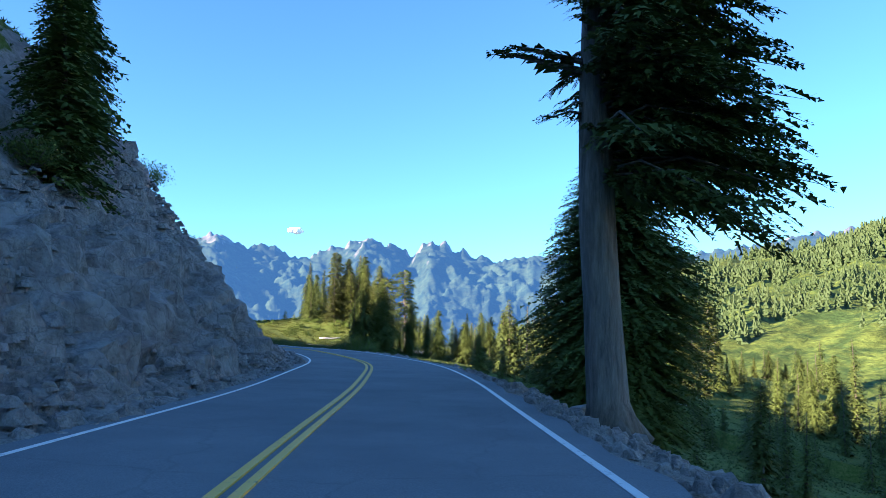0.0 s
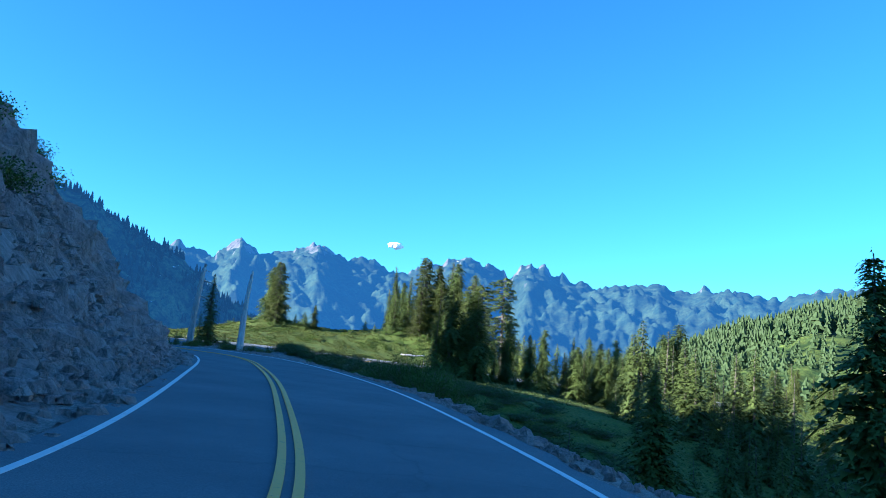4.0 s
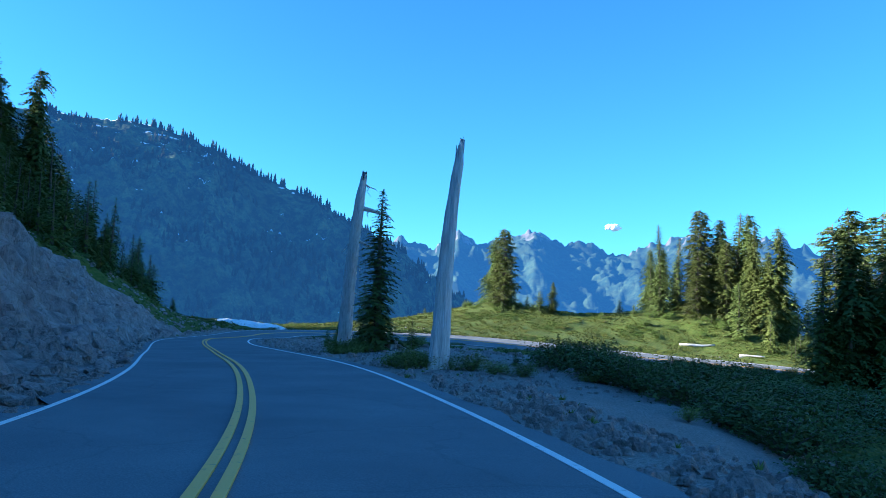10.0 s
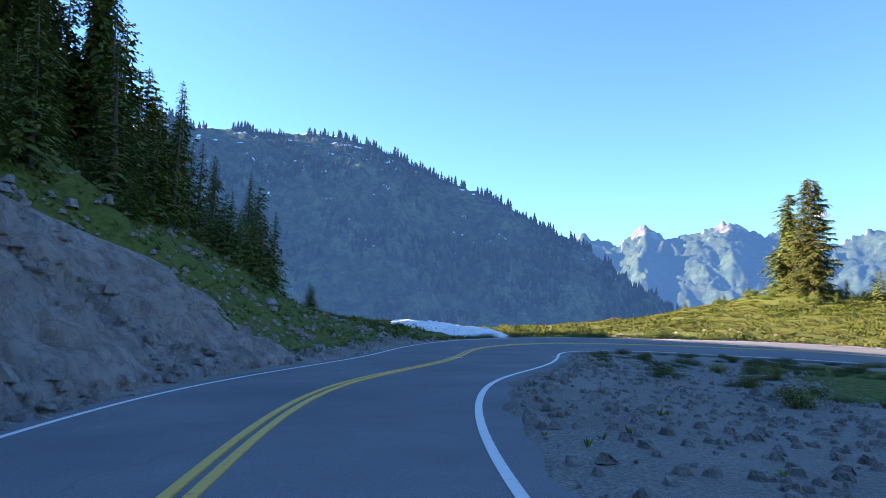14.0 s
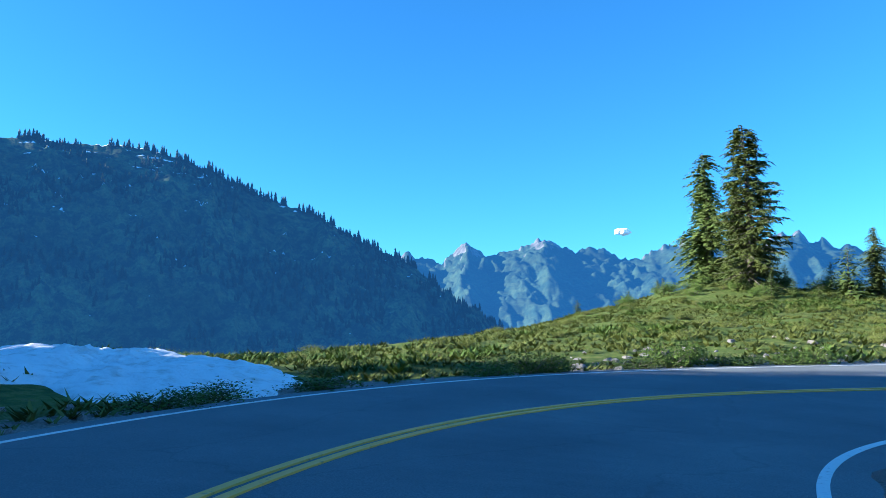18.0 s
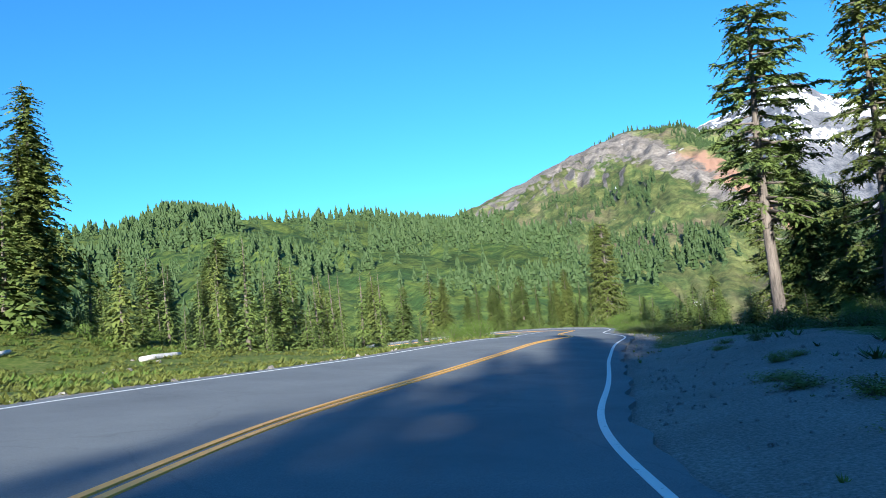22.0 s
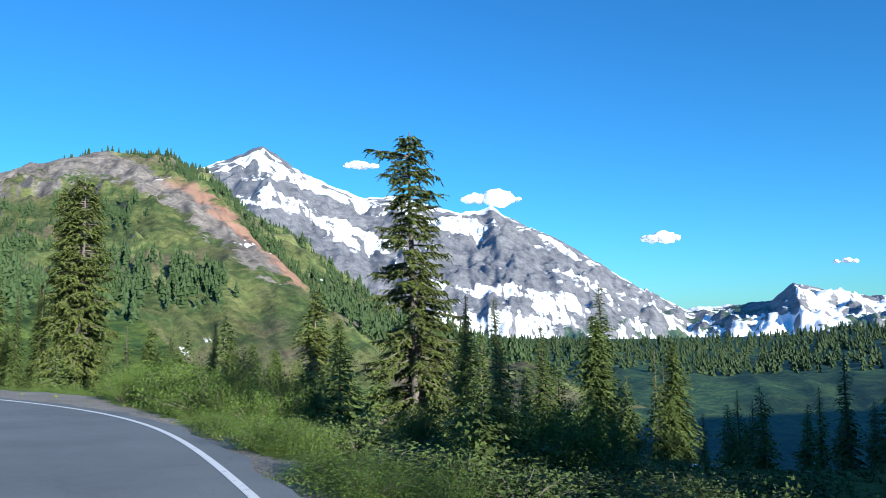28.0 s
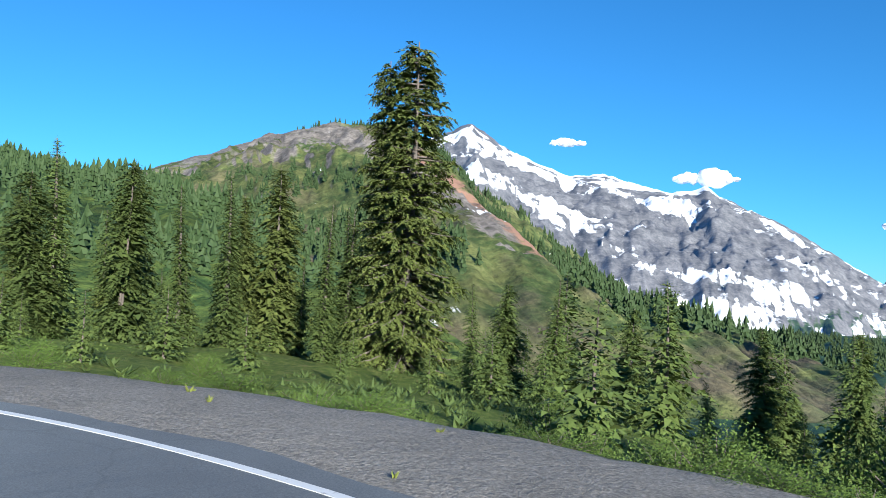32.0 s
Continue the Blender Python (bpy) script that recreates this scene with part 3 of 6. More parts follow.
def build_ground():
    xs, ys = spread(-128, 70, 0.95, 4700), spread(-12, 262, 0.95, 4700)
    gx, gy = np.meshgrid(xs, ys)
    gz = land(gx, gy)
    verts = np.stack([gx.ravel(), gy.ravel(), gz.ravel()], 1)
    me = mesh_object("ground", verts, grid_faces(len(ys), len(xs)), GROUND)
    s, d, zr = at_road(gx, gy)
    x, y = gx.ravel(), gy.ravel()
    out = np.maximum(np.abs(d) - np.where(d > 0, half_left(s), half_right(s)), 0)
    gravel = 1 - rise(out, 0.8, 2.6)
    shelf = np.interp(s, [0, 34, 60, 75, 84, 92, 135], [2.4, 2.2, 3.4, 4.2, 5.0, 9.0, 9.0])
    gravel = np.where((d < 0) & (s < 135), 1 - rise(out, shelf, shelf * 1.6), gravel)
    gravel = np.where((d < 0) & (s > 176) & (s < 215), np.maximum(gravel, 1 - rise(out, 5, 9)), gravel)
    verge = np.interp(s, [230, 240, 258, 265, 271, 282], [2.2, 0.6, 0.8, 1.6, 3.4, 4.2])
    gravel = np.where((d < 0) & (s > 230), 1 - rise(out, verge, verge + 0.7), gravel)
    gravel = np.where((d < 0) & (s > 134) & (s < 177), np.maximum(gravel, 1 - rise(out, 5, 11)), gravel)
    lot = np.exp(-(((x + 20) / 18) ** 2 + ((y - 222) / 10) ** 2))
    gravel = np.maximum(gravel, rise(lot, 0.3, 0.6))
    stone = np.where((d > 0) & (s < 118) & (out > 0.8) & (out < 13), 1.0, 0.0)
    col = np.zeros((len(verts), 4), np.float32)
    col[:, 0], col[:, 1], col[:, 2], col[:, 3] = gravel, 1 - gravel, stone, 1
    at = me.color_attributes.new("zone", 'FLOAT_COLOR', 'POINT')
    at.data.foreach_set("color", col.ravel())
    return tagged(new("ground", me), "alpine ground of heather, gravel and rock falling away beside the road", "ground", kind="structure")


ground = build_ground()


def ribbon(name, a, b_, lift, material, s0=-34, s1=330, wobble=0.0):
    """A strip along the road between two distances left of its centre, which may change along it."""
    k = np.where((CHAIN >= s0) & (CHAIN <= s1))[0]
    s = CHAIN[k]
    lo = a(s) if callable(a) else np.full(len(s), a)
    hi = b_(s) if callable(b_) else np.full(len(s), b_)
    if wobble:
        lo = lo + wobble * np.sin(s * 1.9) * np.sin(s * 0.61)
    p = np.stack([np.column_stack([LINE[k, :2] + LEFT[k] * w[:, None], LINE[k, 2] + lift + tilt(s) * w]) for w in (lo, hi)], 1)
    n = len(k)
    top = p.reshape(-1, 3)
    bot = top - np.array([0, 0, lift if lift > 0 else 0.2])
    i = np.arange(n - 1) * 2
    f = np.concatenate([np.stack([i, i + 2, i + 3, i + 1], 1), np.stack([i, i + 2 * n, i + 2 * n + 2, i + 2], 1), np.stack([i + 1, i + 3, i + 2 * n + 3, i + 2 * n + 1], 1)])
    return mesh_object(name, np.vstack([top, bot]), f, material, smooth=False)


road = tagged(new("road", ribbon("road", lambda s: -half_right(s) - 0.45, lambda s: half_left(s) + 0.4, 0.0, ASPHALT, wobble=0.12)),
              "worn dark asphalt mountain road with painted lines", "road", kind="structure")


def road_part(name, me, label):
    ob = new(name, me)
    ob.parent = road
    return tagged(ob, label)


def middle(s):
    """The painted centre wanders a little from the road's own centre."""
    return along(s, [-0.01, 0.17, 0.19, 0.33, 0.42, 0.27, 0.06, -0.17, -0.32, -0.31, -0.40, -0.45, -0.72, -0.65, -0.76, -0.23, -0.15, -0.52, -0.48, -0.77, -0.79, -0.30, 0.27, 0.42, 0.40, 0.32, 0.28, 0.22, 0.15, 0.07])


road_part("centre_line", ribbon("centre_line", lambda s: middle(s) - 0.15, lambda s: middle(s) - 0.05, 0.022, YELLOW), "faded yellow double centre line")
road_part("centre_line", ribbon("centre_line", lambda s: middle(s) + 0.05, lambda s: middle(s) + 0.15, 0.022, YELLOW), "faded yellow double centre line")
road_part("edge_line", ribbon("edge_line", lambda s: -half_right(s) - 0.05, lambda s: -half_right(s) + 0.06, 0.006, WHITE), "white painted edge line")
road_part("edge_line", ribbon("edge_line", lambda s: half_left(s) - 0.045, lambda s: half_left(s) + 0.045, 0.006, WHITE), "white painted edge line")


def tick(s, a, b_):
    """A short white survey mark painted across a line."""
    k = int(np.argmin(np.abs(CHAIN - s)))
    v = []
    for u, w in ((0, a), (0.1, a), (0.1, b_), (0, b_)):
        p = LINE[k, :2] + LEFT[k] * w + TAN[k] * u
        v.append((p[0], p[1], LINE[k, 2] + tilt(s) * w + 0.027))
    v += [(x, y, z - 0.008) for x, y, z in v]
    road_part("survey_mark", mesh_object("survey_mark", v, [(0, 1, 2, 3), (0, 4, 5, 1), (1, 5, 6, 2), (2, 6, 7, 3), (3, 7, 4, 0)], WHITE, smooth=False), "short white painted survey mark")


tick(72.0, -3.85, -3.2)
tick(144.0, -0.85, -0.25)
tick(146.0, -4.55, -4.0)

# ---- mountains ----
O = (-40.0, 110.0)


def fbm_grid(u, v, seed, octaves=6, ridged=False):
    """Fractal noise on an array of places, by Blender's own noise."""
    out = np.empty(u.size)
    for i, (a, b_) in enumerate(zip(u.ravel(), v.ravel())):
        p = Vector((a, b_, seed))
        out[i] = noise.ridged_multi_fractal(p, 0.9, 2.1, octaves, 1.0, 2.0) if ridged else noise.fractal(p, 0.9, 2.1, octaves)
    return out.reshape(u.shape)


def mountain(name, profile, radius, near, base, material, label, seed=0.0, cols=220, rows=46, rough=0.10, crest=0.03, power=0.85, spur=1.0, kind="structure", grain=0.33):
    """A slope that falls from a crest (yaw, height) at one distance towards the valley, with spurs and gullies, and a back."""
    yaw0, zz0 = zip(*profile)
    order = np.argsort(yaw0)
    ys, zs = np.array(yaw0)[order], np.array(zz0)[order]
    yaw = np.linspace(ys[0], ys[-1], cols)
    top = np.interp(yaw, ys, zs)
    v = np.concatenate([[-0.35, -0.12], np.linspace(0, 1, rows) ** 1.15])
    gy, gv = np.meshgrid(yaw, v)
    arc = np.radians(gy) * radius
    reach = radius - near
    size = reach * grain
    tall = np.maximum(zs.max() - base, 1)
    wob = fbm_grid(arc / size * 1.3, gv * 1.2, seed + 3, 4) * 0.25
    rd = fbm_grid(arc / size + wob, gv * reach / size * 0.42, seed, 7, True) - 1.0
    fine = fbm_grid(arc / size * 5, gv * reach / size * 4, seed + 9, 5)
    edge = fbm_grid(arc / size * 7, gv * 0, seed + 5, 5)
    down = np.clip(gv, 0, 1)
    fall = np.where(gv < 0, 1 + gv * 1.2, (1 - down) ** power)
    z = base + (np.interp(gy, ys, zs) - base) * fall
    body = rise(down, 0.0, 0.3) * (1 - down) ** 0.5
    z = z + tall * rough * (rd * spur + fine * 0.35) * body + tall * crest * edge * np.exp(-(gv / 0.08) ** 2)
    r = radius - gv * reach + reach * 0.05 * rd * body
    a = np.radians(gy)
    x, y = O[0] - np.sin(a) * r, O[1] + np.cos(a) * r
    verts = np.stack([x.ravel(), y.ravel(), z.ravel()], 1)
    ob = new(name, mesh_object(name, verts, grid_faces(len(v), cols)[:, ::-1], material))
    tagged(ob, label, "mountain", kind=kind)
    return np.stack([x, y, z], 2)


# blue of the haze that is painted onto far slopes as emission
HAZE_GLOW = (0.05, 0.22, 0.56)
FAR_N = mat("far_range_slopes", m_far((0.014, 0.03, 0.022), (0.03, 0.05, 0.028), (0.12, 0.115, 0.11), 265, 330, 0.9, HAZE_GLOW, 0.235, 0.004, 0.012, 0.7, 90.0, 1.4))
# very dark base colours, with blue haze put on top as emission
HAZE_W = mat("west_hill_slopes", m_far((0.010, 0.02, 0.016), (0.06, 0.08, 0.036), (0.085, 0.085, 0.08), 400, 700, 0.575, HAZE_GLOW, 0.115, 0.008, 0.022, 0.55, 120.0, 2.8))
# the remaining slopes carry fainter haze, also as blue emission
SHUK = mat("high_peak_slopes", m_far((0.04, 0.07, 0.035), (0.08, 0.11, 0.045), (0.17, 0.165, 0.165), -120, 250, 0.578, HAZE_GLOW, 0.08, 0.004, 0.0018, 0.85, snow_rise=0.00007, lie=0.35, fleck=0.12))
DOME = mat("dome_slopes", m_far((0.065, 0.095, 0.03), (0.15, 0.165, 0.055), (0.22, 0.195, 0.17), 96, 300, 0.75, HAZE_GLOW, 0.015, 0.012, 0.02, 0.93, 45.0, 2.4, dome=True))
RIDGE = mat("ridge_slopes", m_far((0.036, 0.066, 0.018), (0.105, 0.14, 0.03), (0.26, 0.24, 0.21), 260, 600, 0.8, HAZE_GLOW, 0.012, 0.012, 0.02, 0.8))
VALLEY = mat("valley_forest_slopes", m_far((0.02, 0.045, 0.015), (0.05, 0.08, 0.025), (0.25, 0.25, 0.24), 200, 600, 0.8, HAZE_GLOW, 0.05, 0.012, 0.02))

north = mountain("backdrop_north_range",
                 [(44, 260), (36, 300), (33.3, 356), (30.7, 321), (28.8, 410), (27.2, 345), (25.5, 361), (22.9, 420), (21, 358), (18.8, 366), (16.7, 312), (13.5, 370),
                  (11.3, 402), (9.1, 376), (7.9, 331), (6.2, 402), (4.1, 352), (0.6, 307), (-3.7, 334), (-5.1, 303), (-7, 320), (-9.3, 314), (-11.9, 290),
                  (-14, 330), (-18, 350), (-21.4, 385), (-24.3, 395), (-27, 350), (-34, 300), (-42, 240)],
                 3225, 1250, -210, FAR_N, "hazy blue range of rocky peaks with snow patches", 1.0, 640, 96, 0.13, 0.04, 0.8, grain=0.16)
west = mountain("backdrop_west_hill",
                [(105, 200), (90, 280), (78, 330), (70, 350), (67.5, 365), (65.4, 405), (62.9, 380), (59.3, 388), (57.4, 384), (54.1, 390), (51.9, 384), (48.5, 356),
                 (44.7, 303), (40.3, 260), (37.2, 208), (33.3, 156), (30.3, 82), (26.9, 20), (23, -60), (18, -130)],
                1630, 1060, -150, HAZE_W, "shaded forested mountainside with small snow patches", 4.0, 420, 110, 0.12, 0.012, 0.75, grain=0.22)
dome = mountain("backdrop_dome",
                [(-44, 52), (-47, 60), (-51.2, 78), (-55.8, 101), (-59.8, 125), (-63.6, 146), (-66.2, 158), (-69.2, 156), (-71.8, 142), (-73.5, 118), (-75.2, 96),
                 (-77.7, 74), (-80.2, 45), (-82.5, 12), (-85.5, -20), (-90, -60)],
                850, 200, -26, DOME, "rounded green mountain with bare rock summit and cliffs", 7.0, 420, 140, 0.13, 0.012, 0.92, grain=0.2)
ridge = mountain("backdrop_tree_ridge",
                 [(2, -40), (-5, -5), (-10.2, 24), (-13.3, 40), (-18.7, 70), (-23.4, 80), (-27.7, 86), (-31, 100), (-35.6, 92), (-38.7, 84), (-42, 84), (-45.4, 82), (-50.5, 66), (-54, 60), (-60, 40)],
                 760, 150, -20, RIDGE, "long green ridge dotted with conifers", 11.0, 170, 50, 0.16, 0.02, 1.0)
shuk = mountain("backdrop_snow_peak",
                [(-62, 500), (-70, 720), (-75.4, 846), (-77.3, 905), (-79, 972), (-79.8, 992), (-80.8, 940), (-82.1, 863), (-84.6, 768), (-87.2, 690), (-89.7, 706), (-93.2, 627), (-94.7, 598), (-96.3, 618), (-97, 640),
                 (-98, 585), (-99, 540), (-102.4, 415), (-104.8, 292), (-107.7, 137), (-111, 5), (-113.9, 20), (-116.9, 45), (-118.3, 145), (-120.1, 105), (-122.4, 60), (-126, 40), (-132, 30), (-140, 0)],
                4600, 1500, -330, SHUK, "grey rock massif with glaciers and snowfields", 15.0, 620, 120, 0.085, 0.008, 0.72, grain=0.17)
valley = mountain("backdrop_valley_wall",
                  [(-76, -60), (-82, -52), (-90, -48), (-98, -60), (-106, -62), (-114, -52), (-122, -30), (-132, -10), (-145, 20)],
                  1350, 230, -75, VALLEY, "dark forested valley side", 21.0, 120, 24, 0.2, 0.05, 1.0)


def low_conifers(name, spots, material, label, seed=5):
    """Far trees as one mesh: stacked ragged cones, each one turned and sized for itself."""
    rng = np.random.RandomState(seed)
    verts, faces = [], []
    for x, y, z, h in spots:
        w = h * rng.uniform(0.2, 0.3)
        turn = rng.uniform(0, 6.3)
        n = 8
        for k, (a, b_) in enumerate(((0.03, 0.3), (0.14, 0.42), (0.28, 0.56), (0.43, 0.7), (0.58, 0.84), (0.72, 1.0))):
            base = len(verts)
            rr = w * (1.02 - a) ** 0.8
            for j in range(n):
                t = turn + k + (j + rng.uniform(-0.3, 0.3)) * 2 * math.pi / n
                q = rr * rng.uniform(0.75, 1.25) * (0.5 if j % 2 else 1.0)
                verts.append((x + q * math.cos(t), y + q * math.sin(t), z + h * (a + rng.uniform(-0.05, 0.05)) - 0.5))
            verts.append((x, y, z + h * b_ - 0.5))
            faces += [(base + j, base + (j + 1) % n, base + n) for j in range(n)]
    ob = new(name, mesh_object(name, verts, faces, material, smooth=False))
    return tagged(ob, label, "trees", kind="stuff")


def scatter(grid, count, rng, rows, low, high, patch, cut, keep=None):
    """Places on a slope where a patchy noise allows trees."""
    n, m = grid.shape[:2]
    out = []
    tries = 0
    while len(out) < count and tries < count * 12:
        tries += 1
        i, j = rng.uniform(rows[0] * n, rows[1] * n - 2), rng.uniform(0, m - 2)
        a, b_ = int(i), int(j)
        p = grid[a, b_] * (1 - (i - a)) * (1 - (j - b_)) + grid[a + 1, b_] * (i - a) * (1 - (j - b_)) + grid[a, b_ + 1] * (1 - (i - a)) * (j - b_) + grid[a + 1, b_ + 1] * (i - a) * (j - b_)
        if noise.fractal(Vector((p[0] / patch, p[1] / patch, p[2] / patch)), 1.0, 2.0, 4) < cut:
            continue
        if keep and not keep(p):
            continue
        out.append((p[0], p[1], p[2], rng.uniform(low, high)))
    return out


def off_scree(p):
    turn = (p[1] - 110) / (p[0] + 40)
    off = turn - 0.305 - 0.001 * p[2]
    return not (-0.02 < off < 0.11 and p[2] > 2) and not (turn > 0.47 and p[2] > 55)


rng = np.random.RandomState(3)
spots = scatter(ridge, 2900, rng, (0.06, 0.72), 6, 16, 110, 0.07)
spots += scatter(ridge, 800, rng, (0.6, 0.92), 5, 10, 70, -0.05)
spots += scatter(ridge, 900, rng, (0.04, 0.74), 4, 8, 60, -0.3)
spots += scatter(ridge, 760, rng, (0.025, 0.075), 10, 19, 90, -0.16)
low_conifers("ridge_forest", spots, FOREST, "scattered dark green conifers on a green ridge")
spots = scatter(dome, 3000, rng, (0.2, 0.92), 3, 9, 55, -0.02, off_scree)
spots += scatter(dome, 800, rng, (0.12, 0.45), 3, 6, 50, 0.1, off_scree)
spots += scatter(dome, 40, rng, (0.03, 0.05), 4, 8, 60, 0.15, lambda p: (p[1] - 110) < 0.5 * (p[0] + 40))
low_conifers("dome_forest", spots, FOREST, "dark conifers on the lower slopes of a green mountain", 6)
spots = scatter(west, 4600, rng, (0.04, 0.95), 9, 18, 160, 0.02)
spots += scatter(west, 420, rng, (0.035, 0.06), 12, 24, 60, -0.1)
low_conifers("west_hill_forest", spots, SHADY, "conifers along a mountain ridge, shade and haze put into their colour", 7)
spots = scatter(valley, 2600, rng, (0.05, 0.7), 10, 18, 200, -0.6)
low_conifers("valley_forest", spots, FOREST, "dense dark conifers on a valley side", 8)


def cloud(yaw, z, radius, w, h, seed):
    r = random.Random(seed)
    a = radians(yaw)
    cx, cy = O[0] - math.sin(a) * radius, O[1] + math.cos(a) * radius
    bm = bmesh.new()
    for k in range(9):
        u = r.uniform(-1, 1)
        rad = h * r.uniform(0.35, 0.8) * (1.05 - 0.6 * abs(u))
        m = Matrix.Translation((cx + math.cos(a) * u * w, cy + math.sin(a) * u * w, z + r.uniform(-0.1, 0.35) * h * (1 - abs(u)))) @ Matrix.Diagonal((1.5, 1.5, 0.75, 1))
        bmesh.ops.create_icosphere(bm, subdivisions=3, radius=rad, matrix=m)
    for v in bm.verts:
        v.co += v.normal * h * 0.22 * noise.fractal(v.co / (h * 0.5), 1.0, 2.0, 4)
    me = bpy.data.meshes.new("cloud")
    bm.to_mesh(me)
    bm.free()
    me.polygons.foreach_set("use_smooth", [True] * len(me.polygons))
    me.materials.append(CLOUD)
    tagged(new("cloud", me), "small white fair-weather cloud", "cloud", "small clouds")


def m_cloud(nt, b):
    b.inputs["Base Color"].default_value = (0.9, 0.9, 0.92, 1)
    b.inputs["Roughness"].default_value = 1.0
    b.inputs["Specular IOR Level"].default_value = 0.0
    # weak bluish glow added in place of sky light scattered inside the cloud
    b.inputs["Emission Color"].default_value = (0.55, 0.75, 1.0, 1)
    b.inputs["Emission Strength"].default_value = 0.09


CLOUD = mat("cloud_white_glow", m_cloud)
cloud(-97.3, 690, 4650, 170, 85, 1)
cloud(-87.0, 900, 4650, 90, 48, 2)
cloud(-109.7, 420, 4650, 105, 60, 3)
cloud(-121.5, 255, 4650, 60, 32, 4)
cloud(17.0, 520, 3900, 30, 30, 5)

# ---- trees ----
def part(name, me, parent, label=""):
    ob = new(name, me)
    ob.parent = parent
    return tagged(ob, label)


def tube(path, radii, sides=8, flute=0.0, rng=None, cap=True):
    """Verts and faces of a round bar along a path."""
    path = np.array(path, float)
    verts, faces = [], []
    for i, (p, r) in enumerate(zip(path, radii)):
        d = path[min(i + 1, len(path) - 1)] - path[max(i - 1, 0)]
        d /= np.linalg.norm(d) + 1e-9
        u = np.cross(d, (0.31, 0.95, 0.02))
        if np.linalg.norm(u) < 0.1:
            u = np.cross(d, (1, 0, 0))
        u /= np.linalg.norm(u)
        w = np.cross(d, u)
        for j in range(sides):
            a = 2 * math.pi * j / sides
            q = r * (1 + flute * math.sin(j * 2.4 + 0.4 * i) + (rng.uniform(-flute, flute) if rng is not None and flute else 0))
            verts.append(tuple(p + q * (math.cos(a) * u + math.sin(a) * w)))
    n = len(path)
    for i in range(n - 1):
        for j in range(sides):
            faces.append((i * sides + j, i * sides + (j + 1) % sides, (i + 1) * sides + (j + 1) % sides, (i + 1) * sides + j))
    if cap:
        faces.append(tuple(range(sides))[::-1])
        faces.append(tuple((n - 1) * sides + j for j in range(sides)))
    return verts, faces


def sprays(origin, direction, length, rng, count=6, sag=0.25, width=0.30, leaf=0.5):
    """One bough: narrow needle blades to both sides of a sagging stem."""
    d = np.array(direction, float)
    side = np.array((-d[1], d[0], 0.0))
    side /= np.linalg.norm(side) + 1e-9
    o = np.array(origin, float)
    n = count * 2
    t = (np.repeat(np.arange(count), 2) + rng.uniform(0.3, 1.0, n)) / count
    sgn = np.tile((-1.0, 1.0), count)
    p = o + d * length * t[:, None]
    p[:, 2] += -sag * length * t * t + 0.06 * length * np.sin(t * 3)
    l = length * leaf * (1.05 - 0.72 * t) * rng.uniform(0.6, 1.2, n)
    out = d * rng.uniform(0.3, 0.8, n)[:, None] + side * (sgn * rng.uniform(0.5, 1.0, n))[:, None]
    out[:, 2] += rng.uniform(-0.6, 0.1, n)
    out /= np.linalg.norm(out, axis=1)[:, None]
    across = np.cross(out, (0, 0, 1.0))
    across[:, 2] += rng.uniform(-0.7, 0.7, n)
    across /= np.linalg.norm(across, axis=1)[:, None] + 1e-9
    w = (l * width)[:, None]
    tip = p + out * l[:, None]
    tip[:, 2] -= 0.12 * l
    mid = p + out * (l * rng.uniform(0.3, 0.5, n))[:, None]
    v = np.stack([p - across * w * 0.5, mid + across * w * 1.2, tip - across * w * 0.35], 1).reshape(-1, 3)
    end = o + d * length + np.array((0, 0, -sag * length))
    back = o + d * length * 0.7 + np.array((0, 0, -sag * length * 0.49))
    v = np.vstack([v, back + side * length * leaf * width * 0.4, end, back - side * length * leaf * width * 0.4])
    f = (np.arange(n + 1) * 3)[:, None] + np.arange(3)
    return [tuple(q) for q in v], [tuple(q) for q in f.tolist()]


def add(store, piece):
    b_ = len(store[0])
    store[0].extend(piece[0])
    store[1].extend(tuple(i + b_ for i in f) for f in piece[1])


